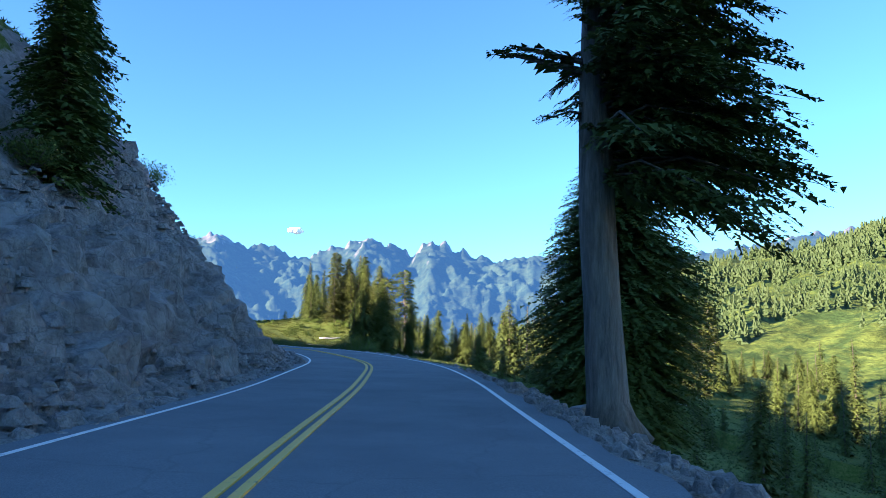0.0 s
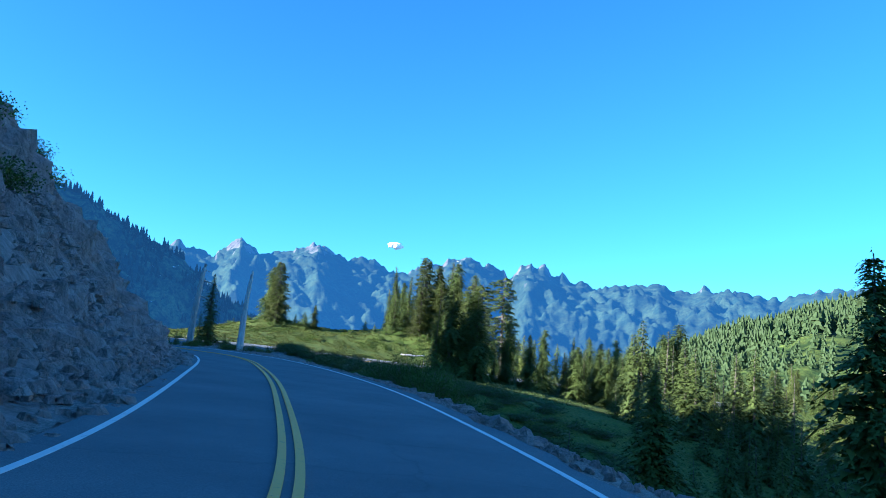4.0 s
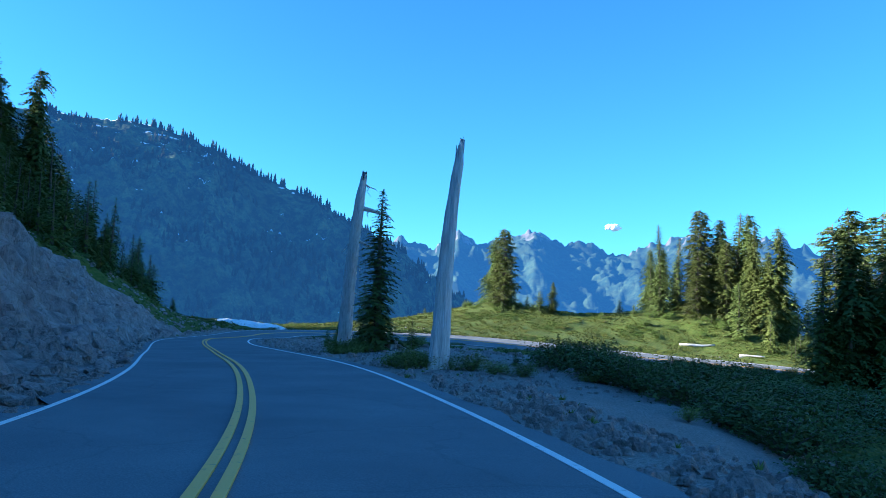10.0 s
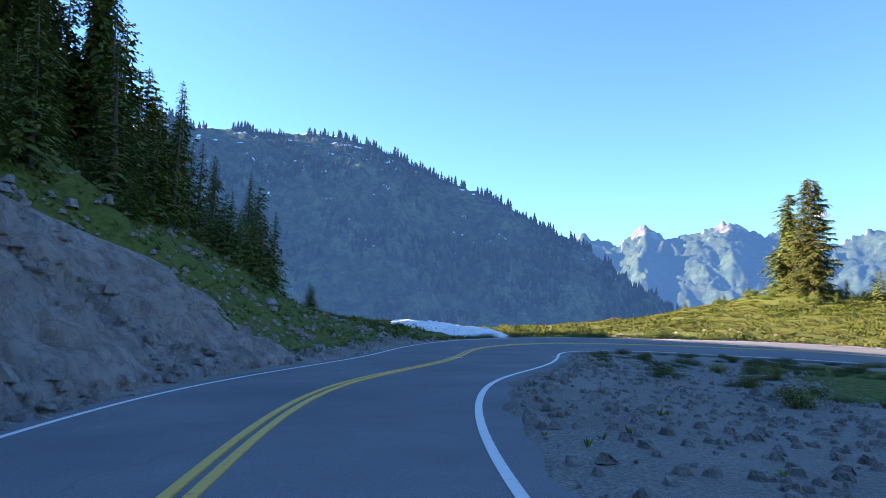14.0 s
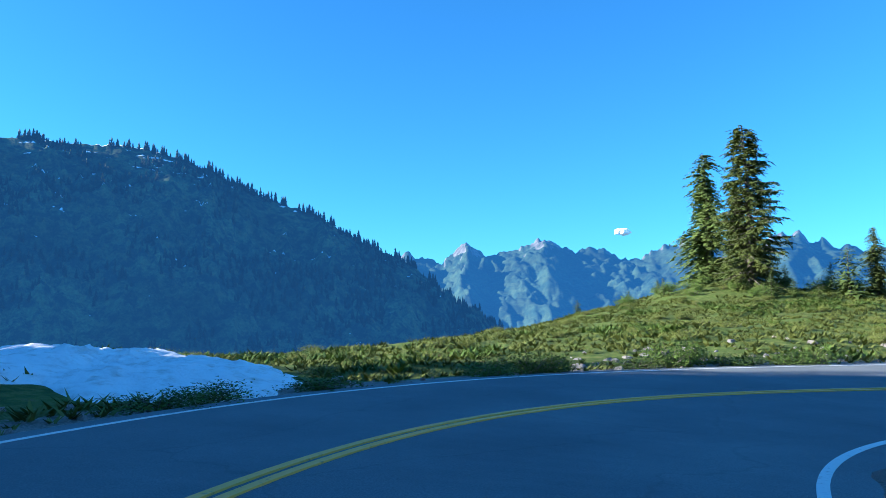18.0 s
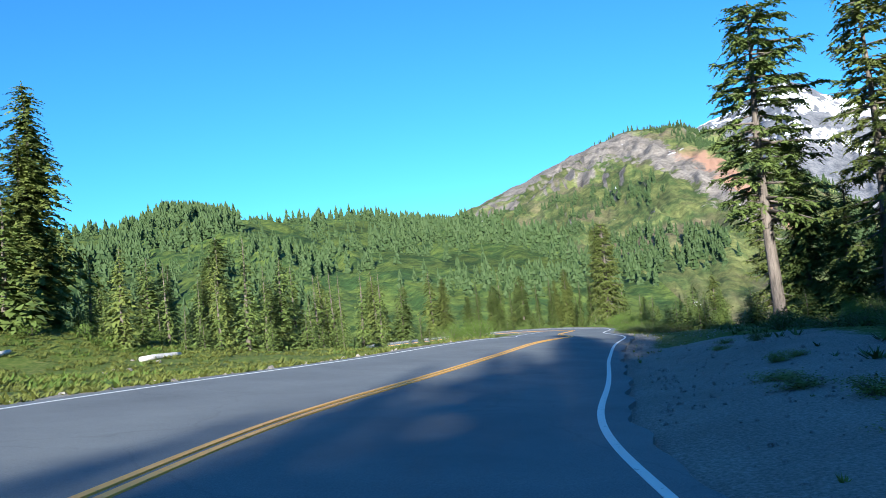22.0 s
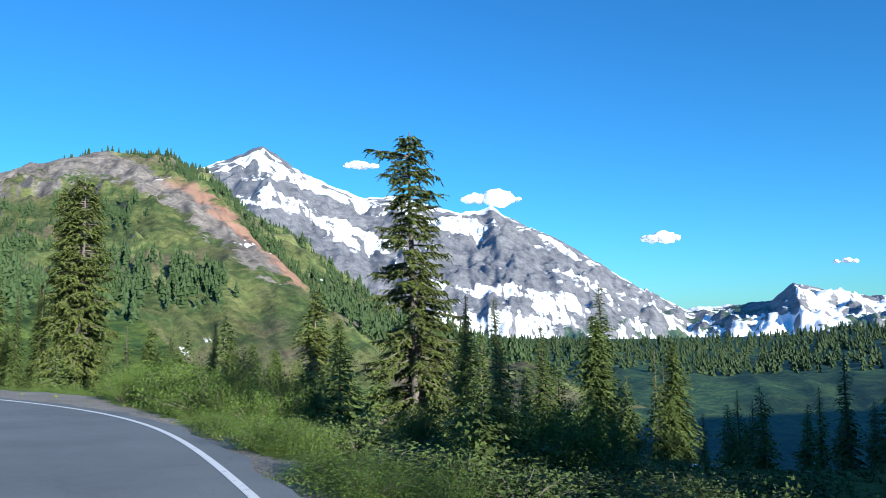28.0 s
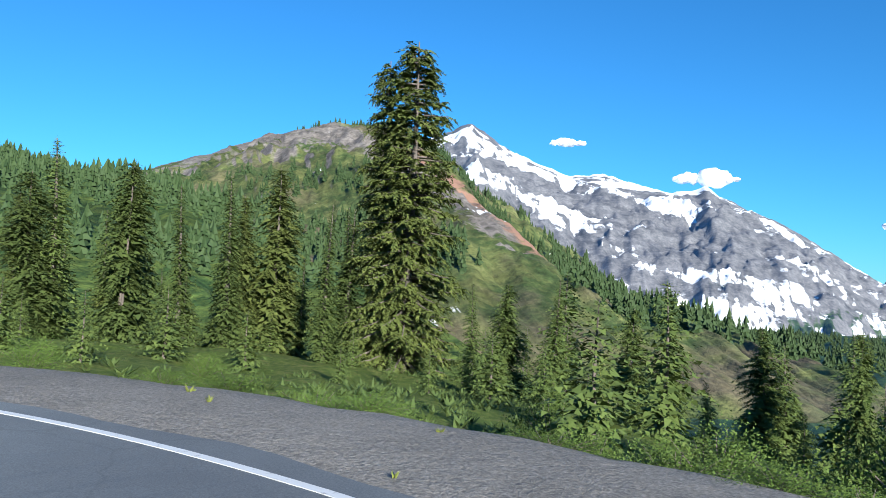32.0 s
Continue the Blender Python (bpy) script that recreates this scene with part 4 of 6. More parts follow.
def conifer(label, height, width, seed, bare=0.06, boughs=150, shape=0.85, sag=0.3, ragged=0.35, needle=None, count=6, lean=0.0, gap=0.0, trunk_w=None, leaf=0.42, widest=1.0):
    """A conifer: tapered trunk with stubs, and a crown of sagging boughs with an uneven outline."""
    rng = np.random.RandomState(seed)
    tree = tagged(new("conifer_tree"), label, "tree")
    n = 9
    bend = [np.array((lean * t * t * height + 0.012 * height * math.sin(3 * t + seed), 0.01 * height * math.sin(4 * t + seed * 2), t * height * 0.965 - 0.4)) for t in np.linspace(0, 1, n)]
    base = trunk_w or height * 0.02
    wood = ([], [])
    add(wood, tube(bend, [base * (1.25 if i == 0 else 1) * (1 - 0.93 * i / (n - 1)) for i in range(n)], 9, 0.08, rng))

    def stem(t):
        i = min(int(t * (n - 1)), n - 2)
        u = t * (n - 1) - i
        return bend[i] * (1 - u) + bend[i + 1] * u
    crown = ([], [])
    lump = rng.uniform(0, 6.3, 5)
    for k in range(boughs):
        t = bare + (1 - bare) * (1 - (1 - (k + rng.uniform(0, 1)) / boughs) ** 1.0)
        t = min(t, 0.985)
        az = k * 2.399 + rng.uniform(-0.5, 0.5)
        wild = 1 + ragged * (math.sin(az * 2 + lump[0] + t * 9) * 0.5 + math.sin(az + lump[1] - t * 17) * 0.5) * rng.uniform(0.4, 1.2)
        if gap and math.sin(t * 23 + lump[2]) + math.sin(az + lump[3]) > 2 - 2 * gap:
            continue
        l = width * ((1 - (t - bare) / (1 - bare)) ** shape * 0.9 + 0.13) * wild * (0.75 + 0.25 * min(1, (t - bare) * 8 + 0.3))
        if widest < 1:
            l = min(l, width * widest * (0.78 + 0.22 * min(1, t / 0.35)) * rng.uniform(0.88, 1.12))
        up = 0.25 * t - 0.12 + rng.uniform(-0.12, 0.12)
        d = np.array((math.cos(az), math.sin(az), up))
        add(crown, sprays(stem(t), d / np.linalg.norm(d), max(l, 0.12 * width), rng, count, sag * rng.uniform(0.6, 1.4), 0.36, leaf))
    for k in range(8):
        t = bare * rng.uniform(0.3, 1.0) if bare > 0.15 else 0
        if t > 0:
            az = rng.uniform(0, 6.3)
            p = stem(t)
            q = p + np.array((math.cos(az), math.sin(az), -0.3)) * width * rng.uniform(0.15, 0.4)
            add(wood, tube([p, (p + q) / 2 + np.array((0, 0, 0.1)), q], [base * 0.16, base * 0.1, base * 0.03], 5))
    tip = stem(0.985)
    add(crown, sprays(tip - np.array((0, 0, height * 0.02)), (0.1, 0.05, 1.0), height * 0.045, rng, 3, 0.0, 0.2, 0.6))
    part("trunk", mesh_object("trunk", *wood, BARK), tree, "grey-brown bark trunk")
    part("crown", mesh_object("crown", *crown, needle or NEEDLE, smooth=False), tree)
    return tree


HEM = "dark green mountain hemlock with drooping boughs"
def old_tree(label, height, width, seed, limbs, bare=0.1, shape=0.6, trunk=0.3, gaps=0.5, side=0.0, twig=0.62, needle=None, flag=()):
    """An old open-crowned hemlock: layered limbs in separate pads with air between them, trunk seen through."""
    rng = np.random.RandomState(seed)
    tree = tagged(new("conifer_tree"), label, "tree")
    n = 12
    bend = [np.array((0.012 * height * math.sin(3.1 * t + seed), 0.010 * height * math.sin(4.3 * t + seed * 2), t * height - 0.4)) for t in np.linspace(0, 1, n)]
    wood, crown = ([], []), ([], [])
    add(wood, tube(bend, [trunk * (1.35 if i == 0 else 1.06 if i == 1 else 1) * (1 - 0.9 * (i / (n - 1)) ** 1.15) for i in range(n)], 12, 0.07, rng))

    def stem(t):
        i = min(int(t * (n - 1)), n - 2)
        u = t * (n - 1) - i
        return bend[i] * (1 - u) + bend[i + 1] * u

    def limb(t, az, l, up):
        d = np.array((math.cos(az), math.sin(az), up))
        d /= np.linalg.norm(d)
        across = np.array((-d[1], d[0], 0))
        p = stem(t)
        sag = rng.uniform(0.12, 0.28)
        bow = [p + d * l * u + np.array((0, 0, -sag * l * u * u + (0.10 * l * max(0, u - 0.7) * 3))) for u in (0, 0.25, 0.5, 0.75, 1.0)]
        r = min(0.03 + 0.018 * l, trunk * 0.4)
        add(wood, tube(bow, [r, r * 0.8, r * 0.6, r * 0.4, r * 0.12], 5))
        k = max(3, int(l / 0.15))
        for j in range(k):
            u = 0.22 + 0.78 * (j + rng.uniform(0, 1)) / k
            q = p + d * l * u + np.array((0, 0, -sag * l * u * u + (0.10 * l * max(0, u - 0.7) * 3)))
            e = d * rng.uniform(0.3, 1.0) + across * rng.uniform(-1, 1) + np.array((0, 0, rng.uniform(-0.5, 0.12)))
            e /= np.linalg.norm(e)
            add(crown, sprays(q, e, twig * rng.uniform(0.6, 1.25) * (1.1 - 0.35 * u), rng, 9, rng.uniform(0.2, 0.5), 0.42, 0.4))
    lump = rng.uniform(0, 6.3, 4)
    for k in range(limbs):
        t = bare + (0.985 - bare) * (k + rng.uniform(0, 1)) / limbs
        az = k * 2.399 + rng.uniform(-0.5, 0.5)
        if math.sin(t * 31 + lump[0]) * 0.5 + math.sin(az + lump[1] + t * 6) * 0.5 > 1 - gaps and rng.uniform() < 0.85:
            continue
        l = width * ((1 - (t - bare) / (1 - bare)) ** shape * 0.92 + 0.10) * rng.uniform(0.55, 1.15) * (1 + side * math.cos(az))
        limb(t, az, max(l, 0.35), 0.3 * t - 0.15 + rng.uniform(-0.1, 0.1))
    for t, az, l, up in flag:
        limb(t, az, l, up)
        limb(t - 0.008, az + 0.25, l * 0.7, up - 0.1)
    for k in range(9):
        t = rng.uniform(0.05, max(bare, 0.12)) if bare > 0.1 else rng.uniform(0.02, 0.1)
        az = rng.uniform(0, 6.3)
        p = stem(t)
        q = p + np.array((math.cos(az), math.sin(az), -0.25)) * width * rng.uniform(0.15, 0.4)
        add(wood, tube([p, (p + q) / 2 + np.array((0, 0, 0.08)), q], [0.035, 0.025, 0.006], 5))
    part("trunk", mesh_object("trunk", *wood, BARK), tree, "rough grey-brown trunk with bare branch stubs")
    part("crown", mesh_object("crown", *crown, needle or NEEDLE, smooth=False), tree)
    return tree


KINDS = {
    "hem_a": (conifer(HEM, 14, 2.7, 11, 0.05, 330, 0.6, 0.34, 0.5, count=12, gap=0.15, leaf=0.32), 14),
    "hem_b": (conifer(HEM, 14, 2.5, 23, 0.08, 320, 0.5, 0.4, 0.65, gap=0.25, count=12, leaf=0.32), 14),
    "hem_c": (conifer("mountain hemlock with yellowish needles and sparse boughs", 14, 2.4, 31, 0.08, 320, 0.55, 0.36, 0.6, NEEDLE_Y, gap=0.25, count=12, leaf=0.32), 14),
    "fir_a": (conifer("slender dark green subalpine fir", 12, 1.5, 41, 0.03, 260, 0.75, 0.3, 0.4, count=10, leaf=0.36), 12),
    "fir_b": (conifer("narrow spire-shaped subalpine fir with short boughs", 12, 1.25, 47, 0.06, 220, 0.6, 0.42, 0.5, count=9, gap=0.15, leaf=0.4), 12),
    "far_a": (conifer(HEM, 12, 2.3, 13, 0.04, 150, 0.65, 0.34, 0.5, count=5, gap=0.12, leaf=0.5), 12),
    "far_b": (conifer("slender dark green subalpine fir", 12, 1.6, 43, 0.03, 130, 0.75, 0.34, 0.45, count=5, leaf=0.5), 12),
    "far_c": (conifer("mountain hemlock with yellowish needles and sparse boughs", 12, 2.1, 33, 0.06, 140, 0.6, 0.36, 0.6, NEEDLE_Y, gap=0.15, count=5, leaf=0.5), 12),
    "young": (conifer("small young conifer with boughs to the ground", 3.2, 1.1, 53, 0.02, 120, 0.7, 0.1, 0.35, count=5, leaf=0.34), 3.2),
    "cone": (conifer("broad dense conical hemlock in shade", 10.5, 3.3, 59, 0.02, 2100, 0.7, 0.3, 0.4, count=34, leaf=0.14, widest=0.68), 10.5),
    "bare": (old_tree("tall old hemlock with a bare trunk and open crooked crown", 20, 3.0, 67, 120, 0.34, 0.25, 0.33, 0.40, 0.25, 0.9), 20),
    "thin": (old_tree("weathered tall hemlock with thin broken crown", 17, 2.3, 83, 130, 0.16, 0.35, 0.27, 0.32, -0.2, 0.85, needle=NEEDLE_Y), 17),
    "full": (old_tree("bushy old hemlock with close layered boughs", 16, 2.9, 91, 250, 0.03, 0.6, 0.26, 0.2, 0.0, 0.8, NEEDLE_Y), 16),
    "bough": (old_tree("old hemlock with layered boughs and a wide flagged top", 20, 4.5, 71, 220, 0.05, 0.95, 0.33, 0.36, 0.0, 0.85, NEEDLE_Y, ((0.92, 1.62, 2.7, 0.35), (0.86, 1.8, 1.7, 0.1), (0.94, 4.7, 1.2, 0.1), (0.82, -1.4, 2.0, 0.0), (0.87, 4.9, 1.7, 0.0))), 20),
}
for tree, _h in KINDS.values():
    tree.location = (0, 0, -900)


def plant(kind, x, y, top=None, tall=None, wide=1.0, turn=None, sink=0.15, group="", label=""):
    """Stand a tree on the ground, with its tip at height top or of a given tallness."""
    tree, h = KINDS[kind]
    z = height(x, y) - sink
    tall = tall if tall is not None else max(top - z, 1.0)
    k = tall / h
    if turn is None:
        turn = (x * 37 + y * 17) % 360
    ob = copy_thing(tree, Matrix.Translation((x, y, z)) @ Matrix.Rotation(radians(turn), 4, 'Z') @ Matrix.Diagonal((k * wide, k * wide, k, 1)))
    if group:
        tagged(ob, label, group=group)
    return ob


# knoll north of the bend
for kind, x, y, top, wide in (("full", -85.2, 196.5, 19.6, 1.25), ("hem_b", -89.8, 202.3, 19.4, 1.2), ("hem_a", -86.6, 200.5, 15.5, 1.1), ("young", -77.5, 196.0, 8.3, 1.3), ("hem_c", -75.5, 197.5, 9.6, 1.2),
                              ("young", -81.5, 193.5, 5.2, 1.2), ("young", -79.6, 192.4, 4.6, 1.3), ("young", -92.5, 195.0, 6.0, 1.2)):
    plant(kind, x, y, top=top, wide=wide, group="trees on the knoll")
for kind, x, y, top, wide in (("fir_a", -58.8, 206.6, 21.6, 1.1), ("full", -52.5, 210.9, 24.2, 1.2), ("hem_b", -49.0, 211.5, 23.0, 1.2), ("fir_b", -45.5, 210.6, 24.0, 1.5), ("hem_b", -43.9, 208.8, 23.6, 1.0), ("fir_a", -56.3, 211.5, 19.5, 1.3), ("full", -47.2, 207.6, 17.5, 1.1),
                              ("hem_c", -42.2, 205.1, 20.8, 0.9), ("hem_c", -38.7, 205.8, 20.6, 1.0), ("hem_c", -39.9, 204.3, 16.0, 1.2), ("full", -52.0, 206.5, 16.0, 1.2), ("fir_a", -61.0, 209.0, 15.5, 1.2), ("hem_a", -41.0, 209.5, 14.0, 1.2)):
    plant(kind, x, y, top=top, wide=wide, group="clump of tall trees on the knoll")
for kind, x, y, top, wide in (("hem_a", -68.3, 237.8, 20.4, 1.0), ("hem_b", -65.0, 235.7, 20.2, 1.0), ("fir_a", -62.5, 237.0, 17.0, 1.1), ("hem_b", -57.7, 243.7, 18.9, 0.9), ("fir_a", -55.0, 240.0, 16.5, 1.1), ("fir_b", -60.0, 240.0, 15.0, 1.3), ("hem_a", -52.5, 238.0, 17.5, 0.9)):
    plant(kind, x, y, top=top, wide=wide, group="trees behind the knoll")
# dark trees inside the bend, seen from both legs
for kind, x, y, top, wide, turn in (("bare", -24.0, 156.4, 14.4, 1.15, 250), ("thin", -28.2, 150.8, 12.6, 1.1, 40), ("thin", -26.6, 148.6, 12.4, 1.2, 160), ("hem_b", -22.6, 155.2, 7.5, 0.95, 10), ("fir_a", -26.4, 152.6, 4.2, 1.4, 0), ("fir_a", -24.2, 151.4, 2.6, 1.3, 60), ("hem_a", -23.0, 153.6, 3.8, 1.0, 90), ("young", -25.6, 157.6, -1.4, 1.4, 0), ("young", -23.0, 158.2, -1.0, 1.5, 80), ("young", -27.6, 154.6, -1.2, 1.5, 120)):
    plant(kind, x, y, top=top, wide=wide, turn=turn, group="tall trees inside the bend")
for kind, x, y, top, wide in (("fir_a", -13.0, 152.0, 2.6, 1.5), ("hem_a", -11.4, 150.4, 3.2, 1.2), ("fir_a", -9.6, 148.6, 3.4, 1.5), ("hem_b", -7.6, 150.0, 3.6, 1.2), ("hem_a", -6.0, 147.0, 3.8, 1.2), ("fir_a", -4.0, 149.4, 3.4, 1.4),
                              ("hem_b", -10.5, 145.0, 3.6, 1.1), ("hem_a", -3.0, 144.0, 4.2, 1.2), ("fir_a", -12.4, 148.2, 2.2, 1.5), ("hem_a", -8.0, 153.0, 0.6, 1.3), ("fir_a", -5.0, 153.6, 0.2, 1.5), ("hem_b", 0.0, 150.0, 3.4, 1.2)):
    plant(kind, x, y, top=top, wide=wide, group="dark trees inside the bend")
# trees along the second leg
for kind, x, y, top, wide in (("young", -21.5, 158.3, -1.4, 1.6), ("young", -18.0, 160.0, -2.4, 1.6), ("hem_a", -18.5, 150.0, 5.0, 1.0), ("hem_b", -16.0, 147.0, 6.0, 1.0)):
    plant(kind, x, y, top=top, wide=wide, group="trees beside the lower road")
for kind, x, y, top, wide in (("full", 47.65, 197.4, 9.4, 1.0), ("full", 49.25, 199.2, 8.8, 0.8), ("fir_a", 56.55, 156.8, -3.2, 1.3), ("fir_b", 62.05, 149.2, 1.4, 1.2), ("hem_b", 59.05, 150.7, -2.0, 1.0), ("hem_a", 53.05, 144.7, -4.6, 1.0), ("young", -15.5, 165.0, -1.5, 1.0), ("young", -16.4, 163.9, -1.0, 0.9), ("young", -18.8, 162.4, -1.6, 0.9), ("young", -13.6, 165.6, -2.8, 1.1), ("hem_a", 7.5, 151.0, -1.0, 1.0),
                              ("hem_c", 34.05, 176.7, -0.5, 1.2), ("hem_a", 30.05, 174.7, -2.5, 1.1), ("hem_c", 39.05, 169.2, 1.5, 1.0), ("fir_a", 53.05, 163.2, -3.0, 1.3), ("hem_b", 58.05, 164.2, -2.6, 1.1)):
    plant(kind, x, y, top=top, wide=wide, group="trees below the lower road")
plant("bough", 37.6, 170.0, top=11.0, wide=1.0, turn=0, group="trees below the lower road")
# first leg
plant("cone", 3.1, 25.6, top=9.1, wide=1.22, group="shaded trees at the road edge")
plant("hem_b", 5.0, 61.7, top=7.6, wide=0.85, group="shaded trees at the road edge")
for kind, x, y, top, wide in (("fir_a", -15.5, 223.0, 7.4, 1.2), ("hem_a", -12.4, 243.0, 8.2, 1.0), ("hem_c", -9.0, 236.0, 6.5, 1.1), ("hem_b", -5.0, 240.0, 8.0, 1.0), ("hem_c", -1.5, 236.0, 6.0, 1.1), ("hem_a", -2.0, 140.0, 1.5, 1.1), ("hem_a", 11.1, 249.2, 14.6, 1.4), ("hem_a", 8.0, 246.0, 11.0, 1.3)):
    plant(kind, x, y, top=top, wide=wide, group="trees by the parking area")
for kind, x, y, top, wide in (("hem_b", -26.6, 127.0, 11.0, 1.0), ("hem_a", -23.8, 128.0, 10.4, 1.2), ("hem_b", -23.0, 127.2, 9.6, 1.0), ("fir_a", -28.0, 126.0, 7.6, 1.3), ("hem_a", -25.4, 129.5, 7.0, 1.0)):
    plant(kind, x, y, top=top, wide=wide, group="dark trees below the gravel shelf")
# hillside above the first leg
for kind, x, y, top, wide in (("hem_b", -108.4, 118.5, 29.8, 0.8), ("fir_a", -101.7, 110.7, 25.0, 1.2), ("hem_b", -104.0, 113.0, 23.5, 0.8), ("fir_a", -98.5, 105.5, 27.0, 1.2), ("hem_b", -95.5, 101.5, 30.0, 0.9), ("hem_a", -93.5, 97.5, 30.5, 0.9)):
    plant(kind, x, y, top=top, wide=wide, group="trees on the hillside")


def keep_out(x, y, margin):
    s, d, _ = at_road(np.array([x]), np.array([y]))
    return abs(d[0]) < margin


def pattern(kind):
    tree, h = KINDS[kind]
    out = []
    for ob in tree.children:
        me = ob.data
        v = np.empty(len(me.vertices) * 3)
        me.vertices.foreach_get("co", v)
        out.append((v.reshape(-1, 3) / h, [tuple(p.vertices) for p in me.polygons], me.materials[0]))
    return out


def fill(count, x0, x1, y0, y1, kinds, low, high, name, label, seed, margin=9.0, keep=None):
    """A stand of trees as one object: trunks and boughs of each kind, sized and turned one by one."""
    r = np.random.RandomState(seed)
    px, py = r.uniform(x0, x1, count * 8), r.uniform(y0, y1, count * 8)
    ok = np.abs(at_road(px, py)[1]) > margin
    if keep:
        ok &= keep(px, py)
    px, py = px[ok][:count], py[ok][:count]
    pz = land(px, py)
    shapes = [pattern(k) for k in kinds]
    mats, verts, faces, which, base = [], [], [], [], 0
    for i in range(len(px)):
        tall, turn = r.uniform(low, high), r.uniform(0, 6.3)
        w = tall * r.uniform(0.85, 1.25)
        c, s = math.cos(turn), math.sin(turn)
        for v, f, m in shapes[r.randint(len(shapes))]:
            if m not in mats:
                mats.append(m)
            verts.append(np.stack([(v[:, 0] * c - v[:, 1] * s) * w + px[i], (v[:, 0] * s + v[:, 1] * c) * w + py[i], v[:, 2] * tall + pz[i] - 0.15], 1))
            faces += [tuple(q + base for q in p) for p in f]
            which += [mats.index(m)] * len(f)
            base += len(v)
    me = bpy.data.meshes.new(name)
    me.from_pydata(np.vstack(verts).tolist(), [], faces)
    for m in mats:
        me.materials.append(m)
    me.polygons.foreach_set("material_index", which)
    tagged(new(name, me), label, "trees", kind="stuff")


def up_slope(x, y):
    """Only the flank that stands before the bend."""
    return y < 115.0 + 0.46 * (-67.7 - x)


fill(16, -125, -98, 88, 128, ["far_b", "far_a", "far_b", "far_a"], 8, 15, "hillside_trees", "dark conifers standing on the steep hillside", 4, 26, keep=up_slope)
fill(34, -118, -88, 96, 131, ["young", "young", "far_b"], 2.5, 5.0, "hillside_saplings", "small dark conifers on the hillside", 5, 17, keep=up_slope)
fill(26, 6, 60, 48, 112, ["far_a", "far_c", "far_b", "far_a"], 6, 11, "hollow_trees", "sunlit conifers in the hollow below the road", 6, 12)
fill(22, -6, 40, 100, 140, ["far_c", "far_a", "young", "far_b"], 4, 9, "hollow_trees", "sunlit conifers in the hollow below the road", 7, 14)
fill(34, 55, 140, 70, 190, ["far_a", "far_c", "far_b", "far_b"], 8, 13, "hollow_trees", "sunlit conifers in the hollow below the road", 8, 14)
fill(30, -12, 60, 224, 285, ["far_a", "far_c", "far_b", "far_a"], 9, 15, "parking_trees", "conifers round the gravel parking area", 9, 8)
fill(34, 45, 150, 190, 290, ["far_a", "far_c", "far_b", "far_b"], 10, 16, "far_side_trees", "tall conifers beyond the lower road", 10, 12)
fill(54, 50, 135, 96, 158, ["far_a", "far_b", "far_b", "far_a"], 8, 14, "slope_trees", "dark conifers on the slope below the lower road", 12, 14)
fill(34, -3, 16, 122, 150, ["far_a", "far_a", "far_b"], 9, 14, "bend_trees", "dark conifers inside the bend", 13, 15)

# forest beyond the outer side of the lower road
fill(30, 38, 74, 200, 228, ["hem_b", "fir_a", "hem_c"], 6, 10, "roadside_forest", "dense green conifers beyond the gravel shoulder", 31, 13)
fill(22, 32, 56, 172, 196, ["hem_b", "fir_a", "far_a", "young"], 3, 7, "roadside_forest", "green conifers below the gravel shoulder", 32, 12)
fill(60, 24, 80, 165, 215, ["young"], 1.5, 3.5, "roadside_saplings", "young conifers below the lower road", 33, 11)
fill(26, -2, 30, 82, 124, ["far_a", "far_c", "young", "far_b"], 3, 7, "hollow_trees", "sunlit conifers in the hollow below the road", 34, 14)
# unseen tall forest added on the hill above the first leg to shade the hollow
fill(26, -118, -86, 68, 96, ["far_a", "far_b", "far_a"], 13, 18, "hill_forest", "unseen tall conifers added on the hill to shade the hollow", 27, 30, keep=lambda x, y: np.abs(y - 143.5 - 0.601 * x) < 5)
# dense dark band of trees over the bank before the bend
fill(60, -100, -80, 96, 132, ["far_a", "far_b", "far_b"], 4.5, 8.5, "bank_trees", "dense dark conifers above the cut bank", 21, 14, keep=up_slope)
fill(84, -110, -84, 108, 138, ["young"], 1.6, 4.4, "hillside_saplings", "small dark conifers on the hillside", 22, 10.5, keep=up_slope)
fill(44, -124, -101, 106, 125, ["far_a", "far_b", "far_b"], 9, 16, "hillside_trees", "dark conifers standing on the steep hillside", 25, 20, keep=up_slope)
fill(30, -122, -100, 90, 111, ["far_a", "far_b", "far_b"], 13, 19, "hillside_trees", "tall dark conifers standing on the steep hillside", 26, 24, keep=up_slope)
# sunlit trees behind the far side of the lower road
fill(44, -44, -6, 194, 222, ["far_a", "far_b", "far_c"], 5.5, 10, "verge_trees", "sunlit green conifers beyond the lower road", 23, 12)
fill(44, -46, 2, 188, 216, ["young", "young", "far_b"], 1.8, 4.2, "verge_saplings", "young bright green conifers beyond the lower road", 24, 9.5)

# young trees close behind the shrubs of the lower road
for s, e, t in ((249, 3.6, 2.2), (251, 5.2, 3.0), (254, 6.4, 4.2), (257, 4.2, 2.6), (259, 6.2, 3.8), (262, 5.0, 3.0), (265, 6.5, 3.6), (268, 7.5, 4.5), (256, 9.0, 5.0), (236, 7.0, 3.0), (233, 6.0, 2.6), (271, 6.0, 3.0), (275, 7.0, 3.4)):
    k = int(np.argmin(np.abs(CHAIN - s)))
    x, y = LINE[k, :2] - LEFT[k] * (float(half_right(s)) + e)
    plant("young" if t < 4 else "fir_a", float(x), float(y), tall=t, wide=1.1, group="young trees by the lower road")

